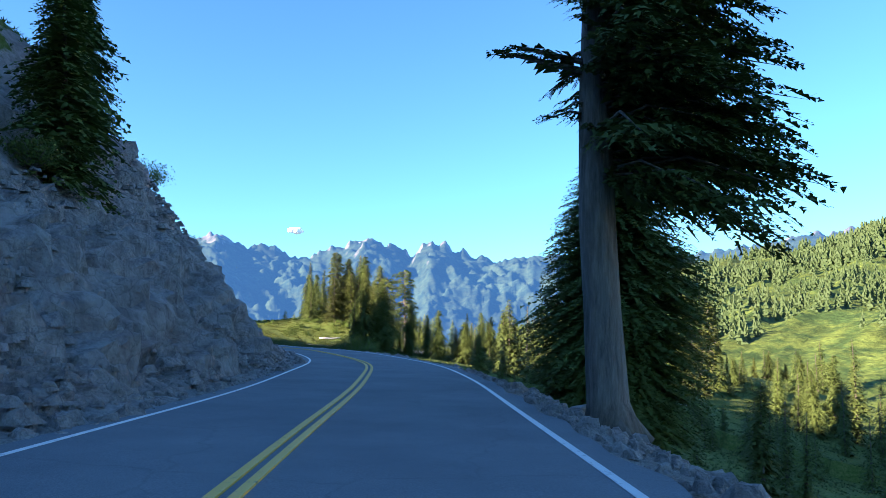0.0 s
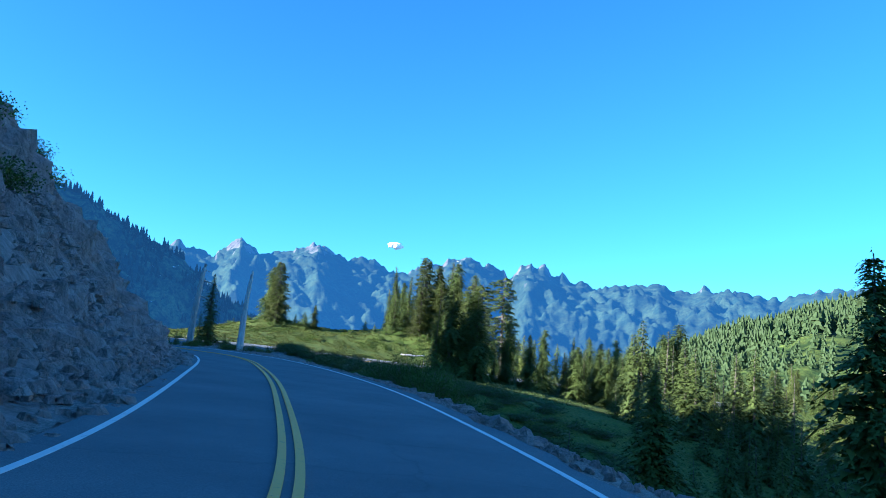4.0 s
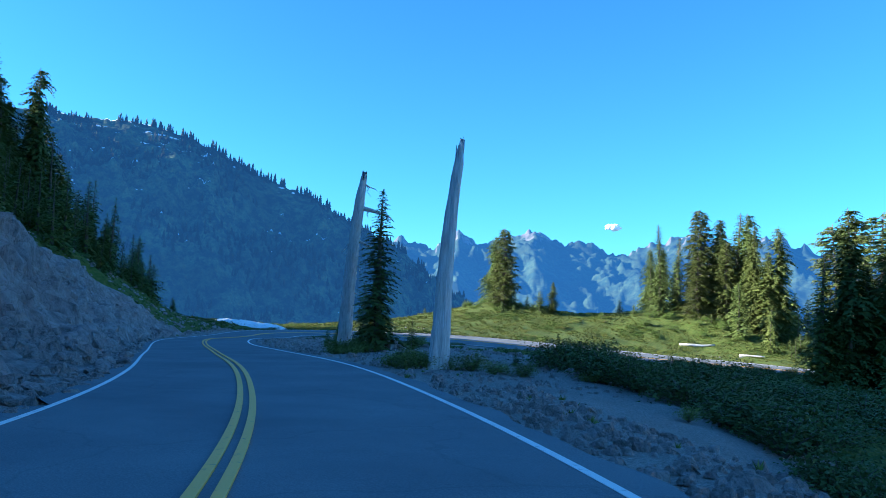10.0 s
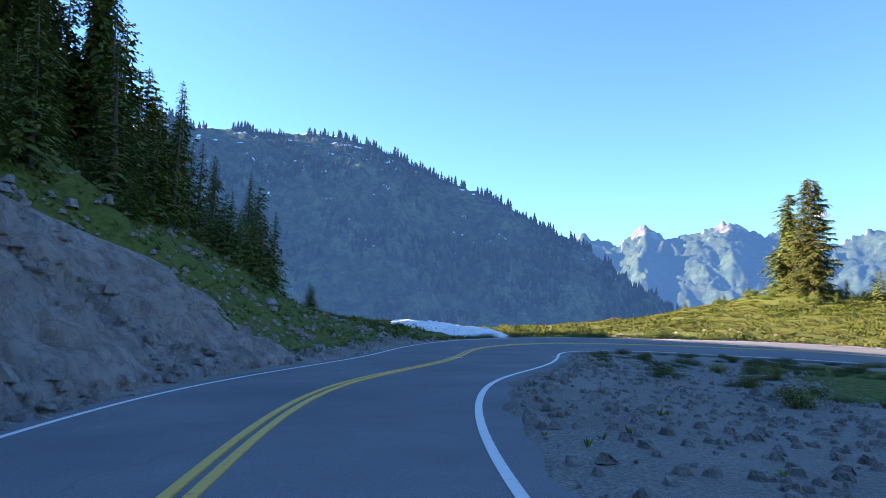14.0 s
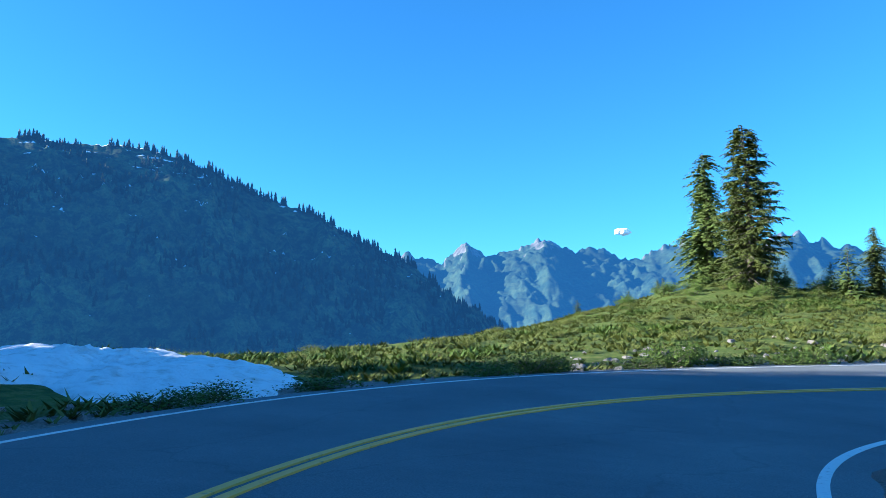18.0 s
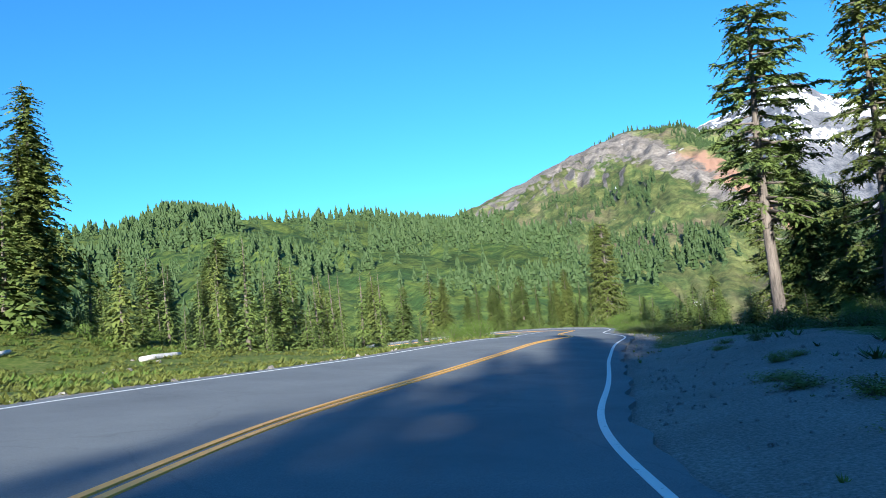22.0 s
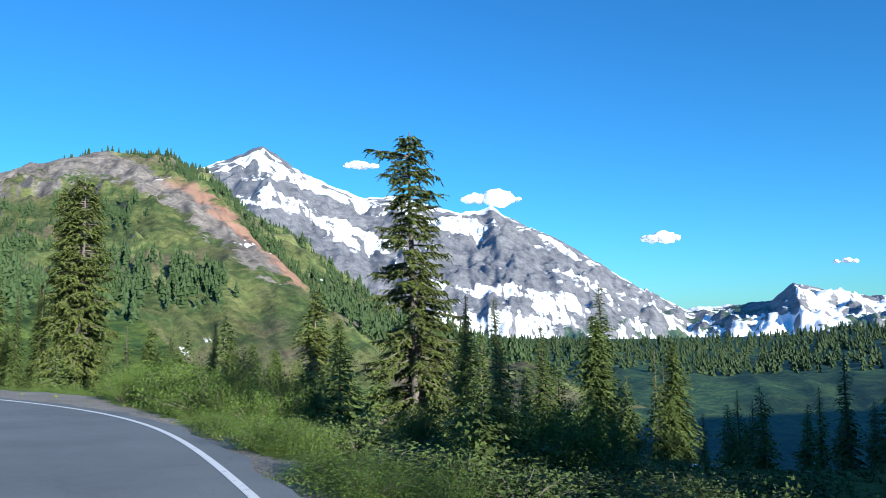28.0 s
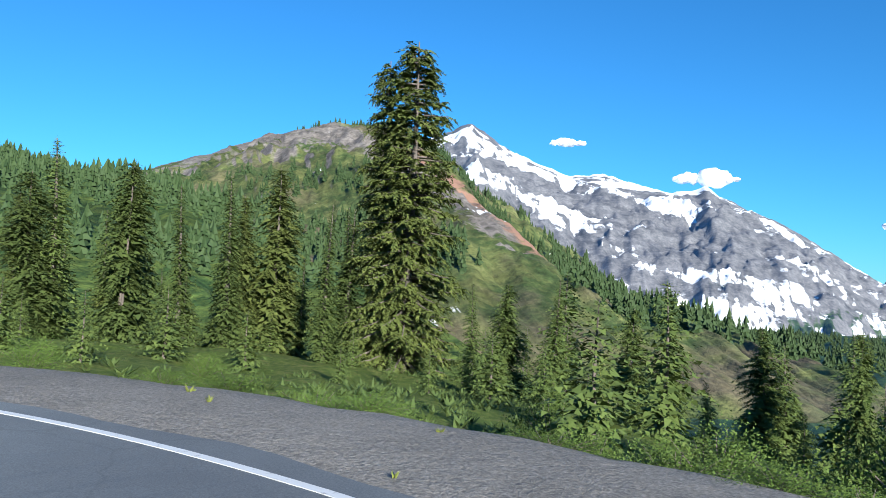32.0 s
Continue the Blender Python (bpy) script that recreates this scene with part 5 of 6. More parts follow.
# trees on top of the cut bank
for kind, x, y, tall, wide in (("hem_a", -15.6, 23.5, 9.0, 1.1), ("hem_b", -17.5, 26.5, 10.0, 1.0), ("hem_a", -17.0, 19.0, 9.0, 1.1), ("young", -17.8, 40.5, 2.4, 1.2), ("hem_a", -20.0, 31.0, 9.0, 1.0)):
    plant(kind, x, y, tall=tall, wide=wide, group="dark trees on top of the cut bank")
# dark little trees between the two legs
for kind, x, y, top, wide in (("fir_a", -43.8, 95.7, 7.4, 1.35), ("young", -46.4, 98.2, 3.6, 0.7), ("fir_a", -54.1, 106.3, 1.15, 1.3), ("young", -55.4, 107.0, 0.9, 0.9), ("fir_a", -50.6, 103.2, 0.4, 1.7), ("young", -49.4, 103.2, 0.1, 1.1), ("young", -51.9, 103.3, 0.9, 0.9),
                              ("young", -35.4, 91.5, 0.6, 0.8), ("young", -33.6, 93.0, 0.9, 0.9), ("young", -42.6, 96.6, 1.6, 0.9)):
    plant(kind, x, y, top=top, wide=wide, group="small shaded trees between the roads")
for kind, x, y, top, wide in (("hem_a", -3.3, 61.5, 1.6, 1.2), ("young", -6.5, 58.0, -0.6, 1.4), ("hem_c", 20.0, 66.0, -2.0, 1.0), ("fir_a", 24.0, 72.0, -3.5, 1.2), ("fir_a", 22.0, 62.0, -4.0, 1.2)):
    plant(kind, x, y, top=top, wide=wide, group="trees below the first leg")
for k, (x, y) in enumerate(((-88, 206), (-83, 203), (-94, 199), (-96, 196), (-79, 200), (-83, 191.5), (-100, 193), (-66, 207), (-62.5, 204), (-49, 203.5), (-44, 202), (-37, 203), (-35.5, 206), (-36.5, 200.5), (-34, 202.5), (-33, 205), (-31.5, 201))):
    plant("young", x, y, tall=1.4 + (k * 37 % 10) * 0.22, wide=1.25, group="young trees on the knoll")
for kind, x, y, top, wide in (("hem_c", 47.95, 205.0, 2.6, 1.1), ("hem_b", 44.25, 211.5, 2.2, 1.0), ("hem_c", 36.85, 222.3, 3.2, 1.1), ("hem_a", 28.55, 231.8, 4.2, 1.2), ("hem_c", 32.05, 227.2, 2.5, 1.0), ("fir_a", 39.05, 217.2, 2.0, 1.2), ("fir_a", 41.55, 214.2, 3.0, 1.1)):
    plant(kind, x, y, top=top, wide=wide, group="trees behind the lower road")


# ---- the great hemlock at the road edge ----
def great_hemlock():
    rng = np.random.RandomState(5)
    tree = tagged(new("conifer_tree"), "huge old hemlock with thick bare trunk and dark one-sided crown", "tree")
    x, y = 1.69, 15.55
    z = height(x, y) - 0.2
    path = [np.array((x + a, y + b_, z + h)) for a, b_, h in ((0.12, 0, 0), (0.02, 0, 0.7), (-0.04, 0.05, 2.5), (-0.12, 0.1, 4.5), (-0.1, 0.2, 7), (0.0, 0.3, 10), (0.1, 0.3, 14), (0.1, 0.3, 17))]
    wood = ([], [])
    add(wood, tube(path, [0.62, 0.43, 0.37, 0.35, 0.32, 0.26, 0.15, 0.05], 16, 0.06, rng))
    for k in range(5):
        a = k * 1.26
        foot = path[0] + np.array((math.cos(a) * 0.75, math.sin(a) * 0.75, -0.05))
        add(wood, tube([path[1] + np.array((math.cos(a) * 0.2, math.sin(a) * 0.2, -0.1)), (path[1] + foot) / 2, foot], [0.2, 0.17, 0.08], 7))
    crown = ([], [])
    for k in range(380):
        h = rng.uniform(5.3, 17)
        t = (h - 5.3) / 11.7
        az = rng.normal(-0.25, 0.75) if rng.uniform() < 0.86 or h < 6.6 else rng.uniform(0, 6.3)
        if math.cos(az) < 0:
            l = rng.uniform(0.6, 1.3)
        else:
            l = rng.uniform(2.0, 4.2) * (1 - 0.45 * t)
        p = np.array((x - 0.08, y + 0.2, z + h))
        d = np.array((math.cos(az), math.sin(az), rng.uniform(-0.28, 0.1)))
        d /= np.linalg.norm(d)
        add(wood, tube([p, p + d * l * 0.5 + np.array((0, 0, 0.06 * l)), p + d * l * 0.9 - np.array((0, 0, 0.1 * l))], [0.05, 0.03, 0.01], 5))
        add(crown, sprays(p + d * l * 0.12, d, l, rng, 34, 0.22, 0.36, 0.13))
        for q in range(10):
            e = d + np.array((-d[1], d[0], 0)) * rng.uniform(-0.9, 0.9)
            e /= np.linalg.norm(e)
            add(crown, sprays(p + d * l * rng.uniform(0.15, 0.85) - np.array((0, 0, 0.05 * l)), e, l * 0.36, rng, 12, 0.35, 0.36, 0.24))
    for h, l in ((7.9, 2.3), (8.1, 1.9)):
        p = np.array((x - 0.1, y + 0.2, z + h - 0.3))
        d = np.array((-0.95, -0.1, 0.22))
        add(wood, tube([p, p + d * l * 0.6, p + d * l], [0.08, 0.05, 0.02], 6))
        add(crown, sprays(p + d * 0.4, d, l - 0.3, rng, 26, 0.05, 0.36, 0.24))
    part("trunk", mesh_object("trunk", *wood, BARK), tree, "thick furrowed grey-brown trunk")
    part("crown", mesh_object("crown", *crown, NEEDLE, smooth=False), tree)


great_hemlock()


# ---- dead trees ----
def snag(label, base, top, r0, r1, seed, limbs, cleft=0.0):
    rng = np.random.RandomState(seed)
    dead = tagged(new("dead_tree"), label, "dead tree", "dead trunks between the roads")
    base, top = np.array(base, float), np.array(top, float)
    n = 26
    t = np.linspace(0, 1, n)
    path = [base + (top - base) * a + np.array((0.05 * math.sin(a * 5 + seed), 0.05 * math.cos(a * 4), 0)) for a in t]
    sides = 22
    verts, faces = [], []
    for i, (p, a) in enumerate(zip(path, t)):
        r = r0 + (r1 - r0) * a + 0.18 * r0 * math.exp(-a * 20)
        for j in range(sides):
            b_ = 2 * math.pi * j / sides
            groove = 0.10 * math.sin(3 * b_ + 1.2 * a + seed) + 0.07 * math.sin(7 * b_ + 2.1 * a) + 0.05 * rng.uniform(-1, 1)
            split = cleft * math.exp(-((b_ - 3.9) / 0.25) ** 2) * math.exp(-a * 2.5)
            q = r * (1 + groove - split)
            lift = 0.0
            if i == n - 1:
                lift = -0.9 * abs(math.sin(1.5 * b_ + seed)) * rng.uniform(0.3, 1.0)
            if a > 0.86:
                q *= 1 - 0.75 * ((a - 0.86) / 0.14) * abs(math.sin(b_ * 0.5 + seed))
            verts.append((p[0] + q * math.cos(b_), p[1] + q * math.sin(b_), p[2] + lift))
    for i in range(n - 1):
        for j in range(sides):
            faces.append((i * sides + j, i * sides + (j + 1) % sides, (i + 1) * sides + (j + 1) % sides, (i + 1) * sides + j))
    faces.append(tuple((n - 1) * sides + j for j in range(sides)))
    part("trunk", mesh_object("trunk", verts, faces, SILVER), dead)
    for a, az, l, up, r in limbs:
        p = base + (top - base) * a
        d = np.array((math.cos(az), math.sin(az), up))
        d /= np.linalg.norm(d)
        pts = [p + d * l * u + np.array((rng.uniform(-0.05, 0.05), rng.uniform(-0.05, 0.05), -0.25 * l * u * u + rng.uniform(-0.04, 0.04))) for u in (0, 0.3, 0.6, 0.85, 1)]
        piece = ([], [])
        add(piece, tube(pts, [r, r * 0.75, r * 0.55, r * 0.35, r * 0.1], 6, 0.15, rng))
        for k in range(2):
            m = pts[1 + k]
            add(piece, tube([m, m + np.array((rng.uniform(-0.2, 0.2), rng.uniform(-0.2, 0.2), -0.2)), m + np.array((rng.uniform(-0.35, 0.35), rng.uniform(-0.35, 0.35), -0.4))], [r * 0.3, r * 0.2, r * 0.05], 5))
        part("branch", mesh_object("branch", *piece, SILVER), dead)
    return dead


def splinters(dead, foot, tip, count, seed):
    rng = np.random.RandomState(seed)
    foot, tip = np.array(foot, float), np.array(tip, float)
    for k in range(count):
        a = rng.uniform(0, 6.3)
        p = foot + (tip - foot) * rng.uniform(0.82, 0.96) + np.array((math.cos(a), math.sin(a), 0)) * 0.09
        piece = tube([p, p + np.array((0.02 * math.cos(a), 0.02 * math.sin(a), 0.35)), p + np.array((0.04 * math.cos(a), 0.04 * math.sin(a), rng.uniform(0.55, 0.9)))], [0.06, 0.04, 0.006], 5, 0.2, rng)
        part("splinter", mesh_object("splinter", *piece, SILVER), dead)


RIGHT = 0.72
snag("bleached dead trunk with broken branches leaning slightly", (-46.83, 97.28, -0.5), (-45.5, 96.38, 8.0), 0.36, 0.18, 3,
     ((0.93, RIGHT, 0.7, -0.2, 0.06), (0.80, RIGHT - 0.1, 1.7, -0.1, 0.11), (0.70, RIGHT + 0.3, 0.8, 0.0, 0.04), (0.62, RIGHT - 0.3, 1.3, -0.25, 0.09), (0.55, RIGHT + 2.8, 0.5, 0.1, 0.05), (0.5, RIGHT + 0.1, 0.5, -0.4, 0.05), (0.35, RIGHT - 0.2, 0.5, -0.3, 0.05), (0.6, RIGHT + 3.2, 0.4, 0.2, 0.06)), 0.5)
spike = snag("tall bleached dead trunk tapering to a splintered point", (-36.36, 87.88, -0.3), (-35.89, 88.25, 6.8), 0.30, 0.12, 8,
             ((0.72, RIGHT + 2.0, 0.25, 0.3, 0.03), (0.45, RIGHT + 3.3, 0.2, 0.2, 0.03)), 0.35)
splinters(spike, (-36.36, 87.88, -0.3), (-35.89, 88.25, 6.8), 7, 2)


def weathered_stump():
    rng = np.random.RandomState(4)
    x, y = -43.4, 96.3
    z = height(x, y)
    stump = tagged(new("tree_stump"), "splintered pale grey stump with exposed roots", "stump")
    body = ([], [])
    for k in range(9):
        a = rng.uniform(0, 6.3)
        q = np.array((x + 0.2 * math.cos(a), y + 0.2 * math.sin(a), z - 0.1))
        add(body, tube([q, q + np.array((0.05 * math.cos(a), 0.05 * math.sin(a), rng.uniform(0.3, 0.75)))], [0.12, 0.02], 6, 0.2, rng))
    part("splinter_wood", mesh_object("splinter_wood", *body, SILVER), stump)
    for k in range(5):
        a = k * 1.3
        piece = tube([(x, y, z + 0.15), (x + 0.4 * math.cos(a), y + 0.4 * math.sin(a), z + 0.12), (x + 0.8 * math.cos(a), y + 0.8 * math.sin(a), z - 0.05)], [0.12, 0.09, 0.04], 6, 0.2, rng)
        part("root", mesh_object("root", *piece, SILVER), stump)


weathered_stump()


def fallen_log(x, y, turn, length, r, label):
    rng = np.random.RandomState(int(abs(x * 7)))
    d = np.array((math.cos(turn), math.sin(turn)))
    ends = [np.array((x, y)) + d * length * u for u in (-0.5, -0.2, 0.1, 0.35, 0.5)]
    pts = [(e[0], e[1], height(e[0], e[1]) + r * 0.7) for e in ends]
    tagged(new("fallen_log", mesh_object("fallen_log", *tube(pts, [r, r, r * 0.9, r * 0.75, r * 0.5], 10, 0.12, rng), SILVER)), label, "log")


fallen_log(-49.0, 191.5, 0.5, 5.5, 0.2, "bleached fallen log lying on the heather")
fallen_log(-40.5, 187.5, 0.3, 3.5, 0.16, "short pale fallen log beside the road")

# ---- the cut rock face ----
def build_face():
    ss = np.arange(-16, 140.2, 0.28)
    ee = np.concatenate([np.arange(0.75, 13.5, 0.24)])
    gs, ge = np.meshgrid(ss, ee)
    k = np.clip(np.round((gs - CHAIN[0]) / 0.5).astype(int), 0, len(LINE) - 1)
    frac = (gs - CHAIN[k]) / 0.5
    k2 = np.clip(k + 1, 0, len(LINE) - 1)
    base = LINE[k] * (1 - frac[..., None]) + LINE[k2] * frac[..., None]
    lf = LEFT[k] * (1 - frac[..., None]) + LEFT[k2] * frac[..., None]
    reach = half_left(gs) + ge
    h = bank(gs, ge)
    cap = np.interp(gs, [-40, 20, 45, 75, 95, 115, 126, 140], [9, 8, 9.5, 10, 9.5, 9.0, 6.0, 2.0]) + 1.0
    n = gs.size
    disp, side = np.empty(n), np.empty(n)
    x = base[..., 0] + lf[..., 0] * reach
    y = base[..., 1] + lf[..., 1] * reach
    z = base[..., 2] + h
    for i, (a, b_, c) in enumerate(zip(x.ravel(), y.ravel(), z.ravel())):
        p = Vector((a, b_, c))
        q = Vector((a * 0.55, b_ * 0.55, c * 0.8))
        dist = noise.voronoi(q * 1.1)[0]
        block = dist[1] - dist[0]
        dist2 = noise.voronoi(q * 3.1)[0]
        disp[i] = 0.9 * noise.fractal(p * 0.16, 0.9, 2.0, 4) + 0.75 * min(block, 0.45) + 0.5 * noise.fractal(p * 0.75, 0.75, 2.2, 5) + 0.35 * min(dist2[1] - dist2[0], 0.5)
        side[i] = 0.2 * noise.noise(p * 0.9)
    disp, side = disp.reshape(gs.shape), side.reshape(gs.shape)
    ramp_in = rise(ge, 0.75, 2.2) * (1 - rise(h, cap - 0.9, cap + 0.4))
    out = (disp - 0.25) * ramp_in * np.interp(gs, [-40, 100, 140], [1.25, 1.15, 0.7])
    ang = np.radians(bank_angle(gs))
    x = x - lf[..., 0] * out * np.sin(ang) + side * ramp_in
    y = y - lf[..., 1] * out * np.sin(ang)
    z = z + out * np.cos(ang) - 0.5 * (1 - rise(ge, 0.75, 1.3)) - 1.2 * rise(h, cap, cap + 0.8)
    keep = (h < cap + 1.0)
    verts = np.stack([x.ravel(), y.ravel(), z.ravel()], 1)
    f = grid_faces(len(ee), len(ss))
    f = f[keep.ravel()[f].all(1)]
    return tagged(new("rock_face", mesh_object("rock_face", verts, f[:, ::-1], ROCK, smooth=False)), "steep cut bank of broken grey-brown rock", "rock face", kind="structure")


build_face()


# ---- stones ----
def stone_mesh(seed, flat=0.6):
    r = random.Random(seed)
    bm = bmesh.new()
    bmesh.ops.create_icosphere(bm, subdivisions=2, radius=0.5)
    cuts = [Vector((r.uniform(-1, 1), r.uniform(-1, 1), r.uniform(-0.6, 1))).normalized() for _ in range(7)]
    for v in bm.verts:
        for c in cuts:
            over = v.co.dot(c) - 0.30
            if over > 0:
                v.co -= c * over * 0.9
        v.co += v.co.normalized() * 0.05 * noise.noise(v.co * 3 + Vector((seed, 0, 0)))
        v.co.z *= flat
    me = bpy.data.meshes.new("rock")
    bm.to_mesh(me)
    bm.free()
    me.materials.append(ROCK)
    return me


STONES = [stone_mesh(i, 0.5 + 0.1 * (i % 4)) for i in range(7)]


def on_line(s, d):
    k = int(np.clip(round((s - CHAIN[0]) / 0.5), 0, len(LINE) - 1))
    p = LINE[k, :2] + LEFT[k] * d
    return float(p[0]), float(p[1])


def lay_stone(x, y, size, r, group, z=None):
    ob = new("rock", r.choice(STONES))
    z = height(x, y) if z is None else z
    ob.matrix_world = Matrix.Translation((x, y, z - size * 0.04)) @ Euler((r.uniform(-0.5, 0.5), r.uniform(-0.5, 0.5), r.uniform(0, 6.3))).to_matrix().to_4x4() @ Matrix.Diagonal((size * r.uniform(0.8, 1.5), size * r.uniform(0.8, 1.2), size * r.uniform(0.7, 1.1), 1))
    tagged(ob, "angular grey broken rock lying loose", "rock", group)


r = random.Random(12)
for _ in range(170):
    s = r.uniform(-8, 128)
    e = 0.35 + abs(r.gauss(0, 1.3))
    x, y = on_line(s, float(half_left(s)) + e)
    z = float(LINE[int(np.clip(round((s - CHAIN[0]) / 0.5), 0, len(LINE) - 1)), 2] + bank(np.array([s]), np.array([e]))[0])
    lay_stone(x, y, r.uniform(0.15, 0.5) * (1.7 if r.random() < 0.12 else 1), r, "fallen rocks at the foot of the bank", z)
for _ in range(60):
    s = r.uniform(2, 30)
    x, y = on_line(s, -float(half_right(s)) - 0.9 - abs(r.gauss(0, 0.7)))
    lay_stone(x, y, r.uniform(0.12, 0.4), r, "rocks on the outer road edge")
for x, y, size in ((1.2, 17.2, 0.8), (1.9, 18.2, 0.7), (2.6, 17.6, 0.9), (0.7, 16.0, 0.5), (3.0, 16.6, 0.6)):
    lay_stone(x, y, size, r, "rocks on the outer road edge")
for _ in range(90):
    s, e = r.uniform(170, 179), 1.2 + abs(r.gauss(0, 2.6))
    x, y = on_line(s, float(half_left(s)) + e)
    lay_stone(x, y, r.uniform(0.12, 0.5), r, "rocks in the heather by the bend")
for _ in range(26):
    x, y = r.uniform(-57, -38), 0
    y = 172 + (x + 55) * 0.9 + r.gauss(3.5, 1.6)
    lay_stone(x, y, r.uniform(0.15, 0.5), r, "rocks along the lower road")
for _ in range(22):
    x, y = r.gauss(-92, 4), r.gauss(127, 2.5)
    if not keep_out(x, y, 5.5):
        lay_stone(x, y, r.uniform(0.25, 0.9), r, "rocks by the snow patch")


def many_stones(name, label, place, count, low, high, seed, face=False):
    """Small stones as one object."""
    rr = random.Random(seed)
    xy = np.array([place(rr) for _ in range(count)])
    zz = land(xy[:, 0], xy[:, 1])
    if face:
        s, d, zr = at_road(xy[:, 0], xy[:, 1])
        zz = zr + bank(s, d - half_left(s)) + 0.12
    verts, faces = [], []
    for (x, y), z in zip(xy, zz):
        a = rr.uniform(low, high) * (2.0 if rr.random() < 0.05 else 1.0)
        t = rr.uniform(0, 6.3)
        b_ = len(verts)
        for j in range(5):
            q = a * rr.uniform(0.7, 1.3)
            verts.append((x + q * math.cos(t + j * 1.257), y + q * math.sin(t + j * 1.257), z - 0.02))
        for j in range(4):
            q = a * rr.uniform(0.35, 0.75)
            verts.append((x + q * math.cos(t + j * 1.571), y + q * math.sin(t + j * 1.571), z + a * rr.uniform(0.45, 0.85)))
        faces += [(b_ + 5, b_ + 6, b_ + 7, b_ + 8)]
        for j in range(5):
            faces.append((b_ + j, b_ + (j + 1) % 5, b_ + 5 + (j * 4 // 5 + 1) % 4, b_ + 5 + j * 4 // 5))
    tagged(new(name, mesh_object(name, verts, faces, ROCK, smooth=False)), label, "stones", kind="stuff")


def foot_of_bank(rr):
    s = rr.uniform(-8, 130)
    return on_line(s, float(half_left(s)) + 0.25 + rr.random() ** 2 * 1.6)


def on_face(rr):
    s = rr.uniform(-8, 136)
    return on_line(s, float(half_left(s)) + 1.0 + rr.random() * float(np.interp(s, [0, 90, 136], [6.0, 8.5, 8.0])))


def gravel_pad(rr):
    s = rr.uniform(42, 150)
    return on_line(s, -float(half_right(s)) - 0.6 - rr.random() * (9 if s > 90 else 2.6))


def outer_edge(rr):
    s = rr.uniform(0, 60)
    return on_line(s, -float(half_right(s)) - 0.5 - rr.random() * 2.6)


def lower_shoulder(rr):
    s = rr.uniform(170, 236)
    return on_line(s, -float(half_right(s)) - 0.6 - rr.random() * 6)


def outer_bend(rr):
    s = rr.uniform(140, 225)
    return on_line(s, float(half_left(s)) + 0.4 + rr.random() ** 2 * 5)


many_stones("talus_stones", "small broken stones at the foot of the bank", foot_of_bank, 2200, 0.05, 0.17, 1)
many_stones("face_stones", "broken stones caught on the steep rock face", on_face, 4200, 0.06, 0.2, 8, True)
many_stones("gravel_stones", "scattered stones on a gravel pullout", gravel_pad, 5200, 0.03, 0.12, 2)
many_stones("shoulder_stones", "stones on the narrow outer shoulder", outer_edge, 1300, 0.04, 0.14, 3)
many_stones("lower_stones", "gravel stones beside the lower road", lower_shoulder, 1700, 0.012, 0.045, 4)
def west_slope(rr):
    s = rr.uniform(128, 158)
    return on_line(s, float(half_left(s)) + 1.0 + rr.random() ** 1.4 * 13)


many_stones("slope_stones", "pale stones lying in the scrub of the slope", west_slope, 800, 0.06, 0.2, 6)
many_stones("bend_stones", "stones among heather outside the bend", outer_bend, 500, 0.03, 0.10, 5)


# ---- low plants ----
def tufts(name, label, places, low, high, material, blades, seed, upright=0.8):
    """Low growth as one object: leaning blades in clumps."""
    rr = np.random.RandomState(seed)
    xy = np.array(places)
    zz = land(xy[:, 0], xy[:, 1])
    verts, faces = [], []
    for (x, y), z in zip(xy, zz):
        a = rr.uniform(low, high)
        for j in range(blades):
            t = rr.uniform(0, 6.3)
            c, s = math.cos(t), math.sin(t)
            o = rr.uniform(0, 0.5) * a
            px, py = x + c * o, y + s * o
            l = a * rr.uniform(0.6, 1.2)
            w = a * 0.2
            up = upright * rr.uniform(0.5, 1.2)
            b_ = len(verts)
            verts += [(px - s * w, py + c * w, z + l * up * 0.15), (px + s * w, py - c * w, z - 0.03 + l * up * rr.uniform(0, 0.4)), (px + c * l * 0.9, py + s * l * 0.9, z + l * up)]
            faces.append((b_, b_ + 1, b_ + 2))
    tagged(new(name, mesh_object(name, verts, faces, material, smooth=False)), label, "plants", kind="stuff")


def spread_points(count, test, x0, x1, y0, y1, seed):
    rr = np.random.RandomState(seed)
    x, y = rr.uniform(x0, x1, count * 6), rr.uniform(y0, y1, count * 6)
    s, d, _ = at_road(x, y)
    out = np.abs(d) - np.where(d > 0, half_left(s), half_right(s))
    n = cheap_noise(x, y, 13, 4.0) + 0.6 * cheap_noise(x, y, 4.5, 7.0)
    ok = test(x, y, s, d, out, n)
    pts = np.stack([x, y], 1)[ok]
    return pts[:count]


meadow = lambda x, y, s, d, out, n: (d > 0) & (s > 138) & (out > 0.9) & (n > -0.35)
tufts("heather", "low heather and huckleberry cover with browned patches", spread_points(32000, meadow, -122, -28, 128, 208, 1), 0.08, 0.30, HEATH, 7, 1, 0.75)
tufts("heather_green", "bright green low bilberry bushes", spread_points(9000, lambda x, y, s, d, out, n: (d > 0) & (s > 138) & (out > 1.5) & (n > 0.45), -122, -28, 128, 214, 2), 0.10, 0.36, SHRUB, 8, 2, 0.85)
tufts("verge_grass", "dry grass tufts along the road verges", spread_points(4200, lambda x, y, s, d, out, n: (out > 0.7) & (out < 3.2) & ((d < 0) | (s > 120)) & (n > 0.1), -100, 30, 30, 215, 3), 0.03, 0.085, HEATH, 12, 3, 1.5)
